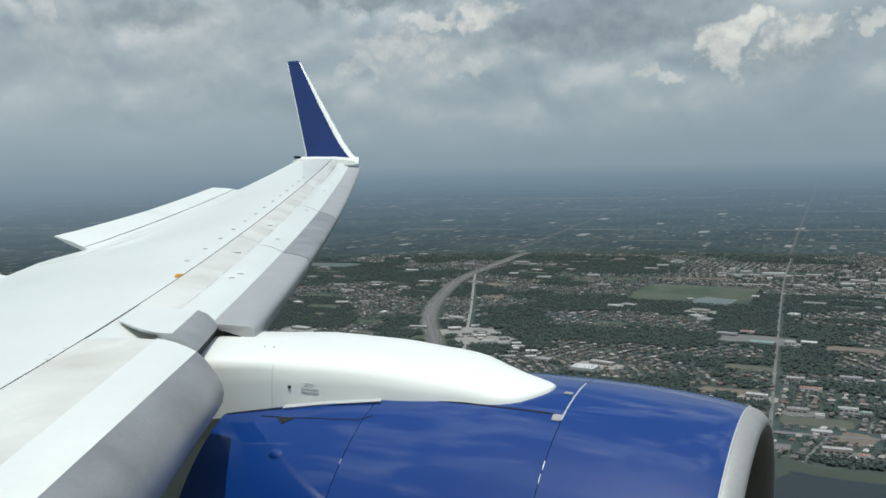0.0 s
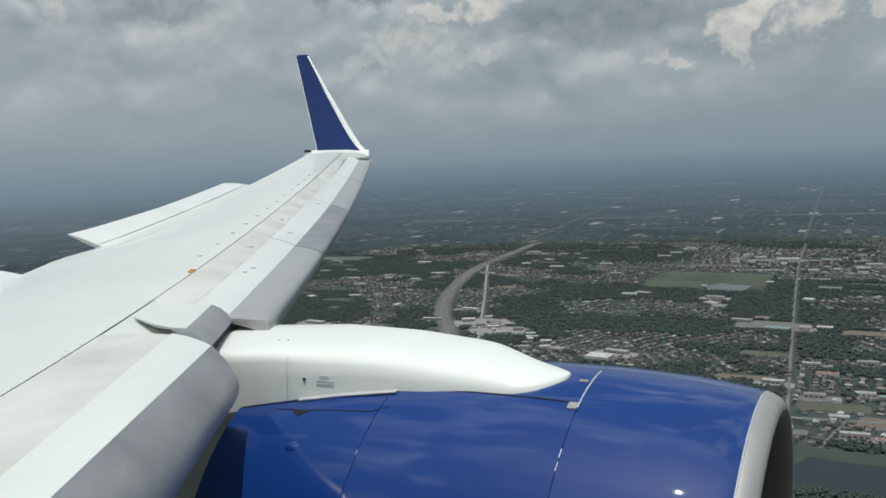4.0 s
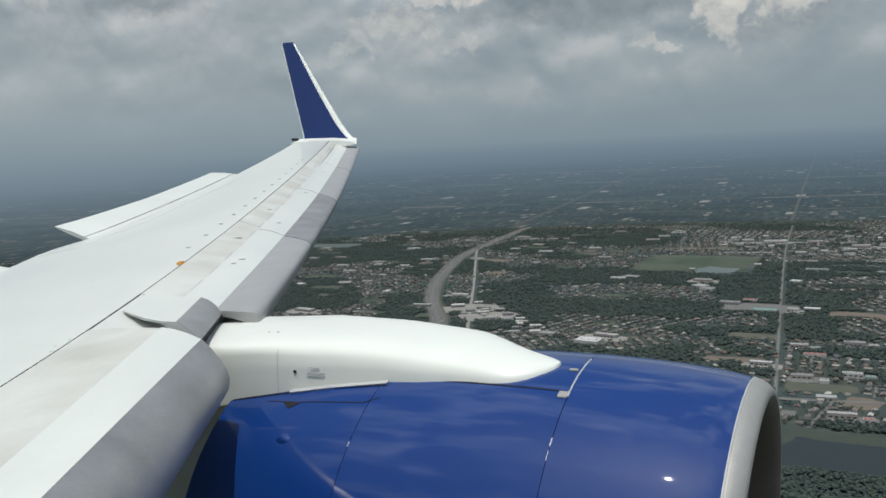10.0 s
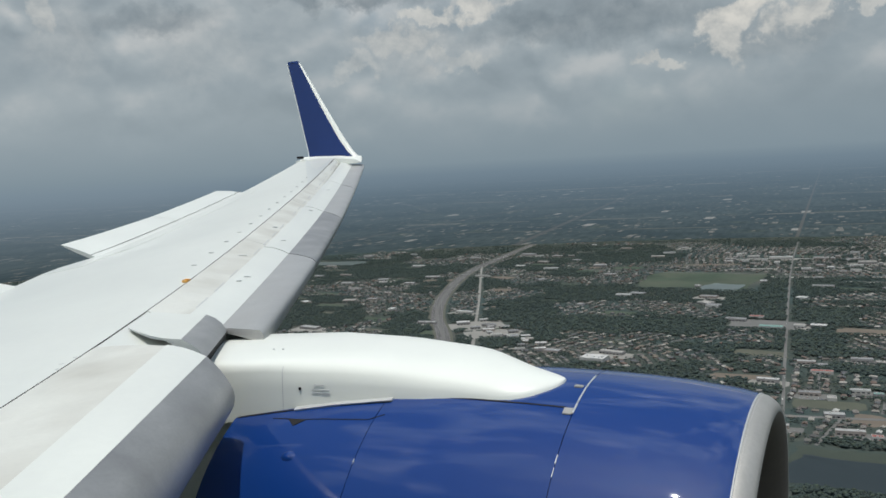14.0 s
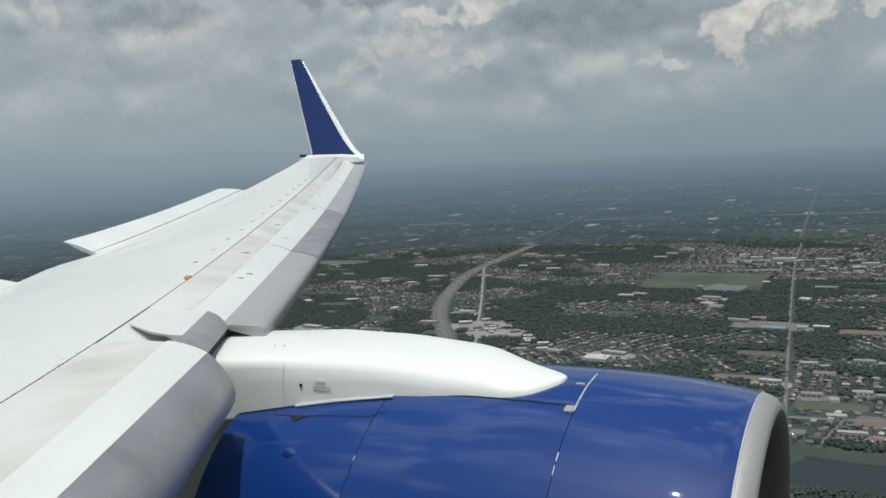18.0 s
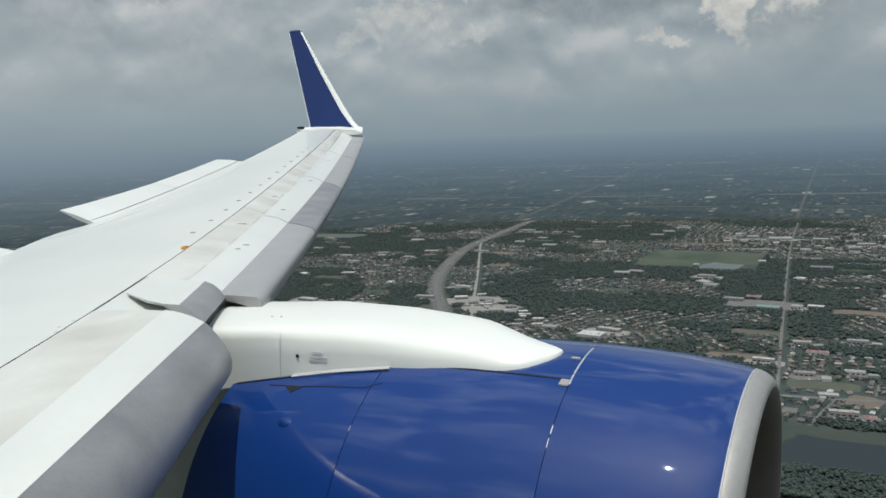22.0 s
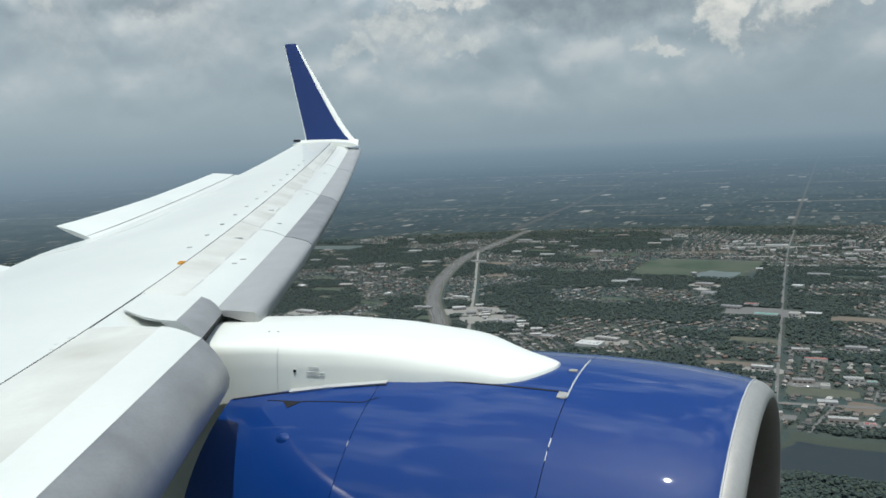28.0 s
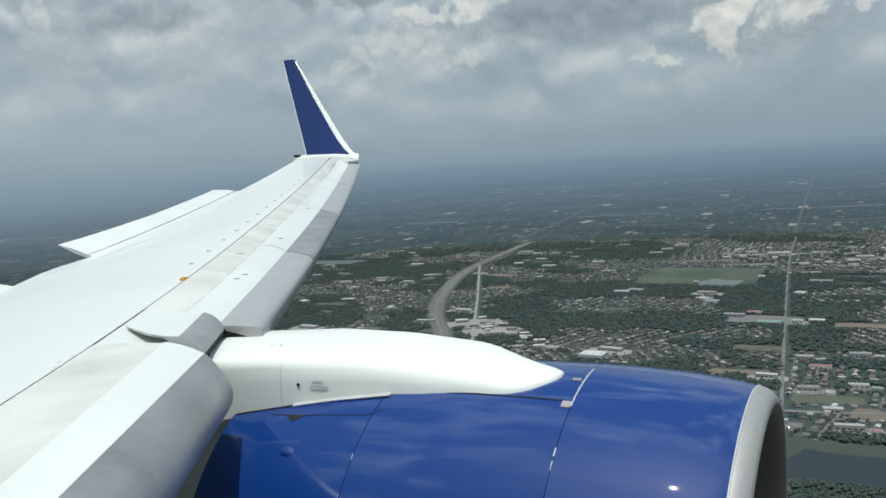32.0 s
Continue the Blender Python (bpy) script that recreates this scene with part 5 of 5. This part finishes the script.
def make_car():
    """A saloon: body, glazed cabin, roof, four wheels."""
    ob = tagged(new("car"), "small family car on grey asphalt", "car", "cars on roads and lots")
    rings = [[(x, -0.88, 0.3), (x, -0.9, 0.55), (x, -0.78, z), (x, 0.78, z), (x, 0.9, 0.55), (x, 0.88, 0.3)] for x, z in ((-2.25, 0.72), (-2.1, 0.86), (-1.2, 0.9), (0.8, 0.88), (1.9, 0.76), (2.25, 0.6))]
    mesh_object("body", *loft(rings), CAR_PAINT, ob, angle=50)
    mesh_object("cabin", *loft([[(-1.7, -0.76, 0.88), (0.9, -0.76, 0.87), (0.9, 0.76, 0.87), (-1.7, 0.76, 0.88)], [(-1.2, -0.6, 1.34), (0.25, -0.6, 1.36), (0.25, 0.6, 1.36), (-1.2, 0.6, 1.34)]]), GLASS_DARK, ob, smooth=False)
    bm = bmesh.new()
    box(bm, (1.5, 1.24, 0.06), (-0.48, 0, 1.38), None, 0.02)
    part("roof", bm, CAR_PAINT, ob)
    for x in (-1.4, 1.4):
        for y in (-0.8, 0.8):
            bm = bmesh.new()
            bmesh.ops.create_cone(bm, cap_ends=True, segments=12, radius1=0.32, radius2=0.32, depth=0.22, matrix=Matrix.Translation((x, y, 0.32)) @ Matrix.Rotation(radians(90), 4, "X"))
            part("wheel", bm, TYRE, ob)
    return ob


crng = random.Random(41)
car_spots = []
for line, offsets, count, z in ((HIGHWAY, (-14, -9, 9, 14), 26, 0.37), (CROSS_ROAD, (-3, 3), 12, 0.31), (NORTH_ROAD, (-1.6, 1.6), 10, 0.31)):
    for _ in range(count):
        k = crng.randrange(1, int(len(line) * 0.6))
        way = (line[k + 1] - line[k]).normalized()
        p = line[k] + Vector((-way.y, way.x)) * crng.choice(offsets)
        car_spots.append((p.x, p.y, z, math.atan2(way.y, way.x) + crng.choice((0, math.pi))))
for cx, cy, a, b in ((-45, 1206, 18, 3), (12, 1228, 15, 2), (-66, 1052, 15, 2), (8, 1048, 20, 2), (-56, 1384, 16, 3), (20, 1414, 17, 2)):
    for k in range(9):
        car_spots.append(((cx - a + 2 * a * k / 8) * U, (cy + crng.choice((-b, b))) * U, 0.13, radians(94) + crng.choice((0, math.pi))))
car = make_car()
for k, (x, y, z, turn) in enumerate(car_spots):
    m = Matrix.Translation((x, y, z)) @ Matrix.Rotation(turn, 4, "Z")
    if k:
        copy_thing(car, m)
    else:
        car.matrix_basis = m

# ---------------------------------------------------------------- trees
def ico(level):
    bm = bmesh.new()
    bmesh.ops.create_icosphere(bm, subdivisions=level, radius=1.0)
    v = np.array([p.co[:] for p in bm.verts])
    f = np.array([[p.index for p in face.verts] for face in bm.faces])
    bm.free()
    return v, f


ICO1, ICO2 = ico(1), ico(2)


def crown_template(seed, level, clumps):
    """An uneven crown of overlapping ragged leaf clumps, about one metre in radius."""
    r = np.random.RandomState(seed)
    vs, fs = [], []
    base_v, base_f = (ICO1, ICO2)[level - 1]
    n0 = 0
    for k in range(clumps):
        size = r.uniform(0.42, 0.68) if clumps > 1 else 0.95
        a = 2 * math.pi * (k / clumps) + r.uniform(-0.5, 0.5)
        off = np.array([math.cos(a) * r.uniform(0.25, 0.6), math.sin(a) * r.uniform(0.25, 0.6), r.uniform(-0.25, 0.55)]) if k else np.array([0, 0, 0.35 if clumps > 1 else 0.0])
        jitter = r.uniform(0.78, 1.18, (len(base_v), 1))
        vs.append(base_v * jitter * size * np.array([1, 1, 0.85]) + off)
        fs.append(base_f + n0)
        n0 += len(base_v)
    return np.concatenate(vs), np.concatenate(fs)


def make_tree(seed):
    ob = tagged(new("tree"), "dark green broadleaf tree with a dense uneven crown", "tree", "suburban trees")
    bm = bmesh.new()
    bmesh.ops.create_cone(bm, cap_ends=True, segments=7, radius1=0.34, radius2=0.16, depth=4.4, matrix=Matrix.Translation((0, 0, 1.9)))
    for k in range(3):
        a = 2.1 * k + seed
        m = Matrix.Translation((math.cos(a) * 0.8, math.sin(a) * 0.8, 4.6)) @ Matrix.Rotation(a, 4, "Z") @ Matrix.Rotation(radians(35), 4, "Y")
        bmesh.ops.create_cone(bm, cap_ends=False, segments=5, radius1=0.14, radius2=0.05, depth=2.4, matrix=m)
    part("trunk", bm, BARK, ob)
    v, f = crown_template(seed, 2, 9)
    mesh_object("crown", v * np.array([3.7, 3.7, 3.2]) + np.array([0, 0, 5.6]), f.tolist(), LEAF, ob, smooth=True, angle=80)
    return ob


near_trees = [make_tree(40 + k) for k in range(5)]
# woods: close canopies; elsewhere loose yard trees
trng = np.random.RandomState(11)
K = 340000
a = np.radians(trng.uniform(-5, 57, K))
d = np.sqrt(trng.uniform(1130 ** 2, 4740 ** 2, K))
x, y = -d * np.sin(a), d * np.cos(a)
i, j = ((x - X0) / CELL).astype(int), ((y - Y0) / CELL).astype(int)
inside = (i >= 0) & (i < NX) & (j >= 0) & (j < NY)
kind = np.where(inside, LAND[np.clip(i, 0, NX - 1), np.clip(j, 0, NY - 1)], 2)
keep = np.where(kind == 1, 0.95, np.where(kind == 0, 0.27, 0.0)) * np.where(d < 2600, 1.0, 0.75) * np.clip((4760 - d) / 600, 0.12, 1.0)
taken = np.zeros((NX * 2, NY * 2), bool)
for _, hx, hy, _, _ in spots:
    p, q = int((hx - X0) / 4), int((hy - Y0) / 4)
    if 1 < p < NX * 2 - 2 and 1 < q < NY * 2 - 2:
        taken[p - 1:p + 2, q - 1:q + 2] = True
free = ~taken[np.clip(((x - X0) / 4).astype(int), 0, NX * 2 - 1), np.clip(((y - Y0) / 4).astype(int), 0, NY * 2 - 1)]
hidden = (a > radians(38)) & (d < 2500)
chosen = (trng.uniform(0, 1, K) < keep) & free & ~hidden
size = trng.uniform(0.6, 1.25, K) * np.where(kind == 1, 1.2, 0.9)
trees = np.stack([d, x, y, size, trng.uniform(0, 6.28, K)], 1)[chosen]
trees = trees[np.argsort(trees[:, 0])]
for k, (d, x, y, s, t) in enumerate(trees[:220].tolist()):
    m = Matrix.Translation((x, y, 0)) @ Matrix.Rotation(t, 4, "Z") @ Matrix.Diagonal((s, s, s, 1))
    if k < 5:
        near_trees[k].matrix_basis = m
    else:
        copy_thing(near_trees[k % 5], m)


def forest(name, rows, level, clumps, label, tall=2.3):
    vs, fs, base = [], [], 0
    for k in range(8):
        v, f = crown_template(100 + k, level, clumps)
        d, x, y, s, t = rows[k::8].T[:, :, None]
        c, sn = np.cos(t), np.sin(t)
        w = np.stack([x + (v[:, 0] * c - v[:, 1] * sn) * 3.7 * s, y + (v[:, 0] * sn + v[:, 1] * c) * 3.7 * s, (v[:, 2] * tall + 4.1) * (0.6 + 0.4 * s)], 2)
        count = len(w)
        vs.append(w.reshape(-1, 3))
        fs.append((f[None] + (base + np.arange(count) * len(v))[:, None, None]).reshape(-1, 3))
        base += count * len(v)
    v, f = np.concatenate(vs).astype(np.float32), np.concatenate(fs).astype(np.int32)
    me = bpy.data.meshes.new(name)
    me.vertices.add(len(v))
    me.vertices.foreach_set("co", v.ravel())
    me.loops.add(f.size)
    me.loops.foreach_set("vertex_index", f.ravel())
    me.polygons.add(len(f))
    me.polygons.foreach_set("loop_start", np.arange(0, f.size, 3, dtype=np.int32))
    me.polygons.foreach_set("use_smooth", np.ones(len(f), bool))
    me.update(calc_edges=True)
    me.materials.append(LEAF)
    return tagged(new(name, me), label, "trees", kind="stuff")


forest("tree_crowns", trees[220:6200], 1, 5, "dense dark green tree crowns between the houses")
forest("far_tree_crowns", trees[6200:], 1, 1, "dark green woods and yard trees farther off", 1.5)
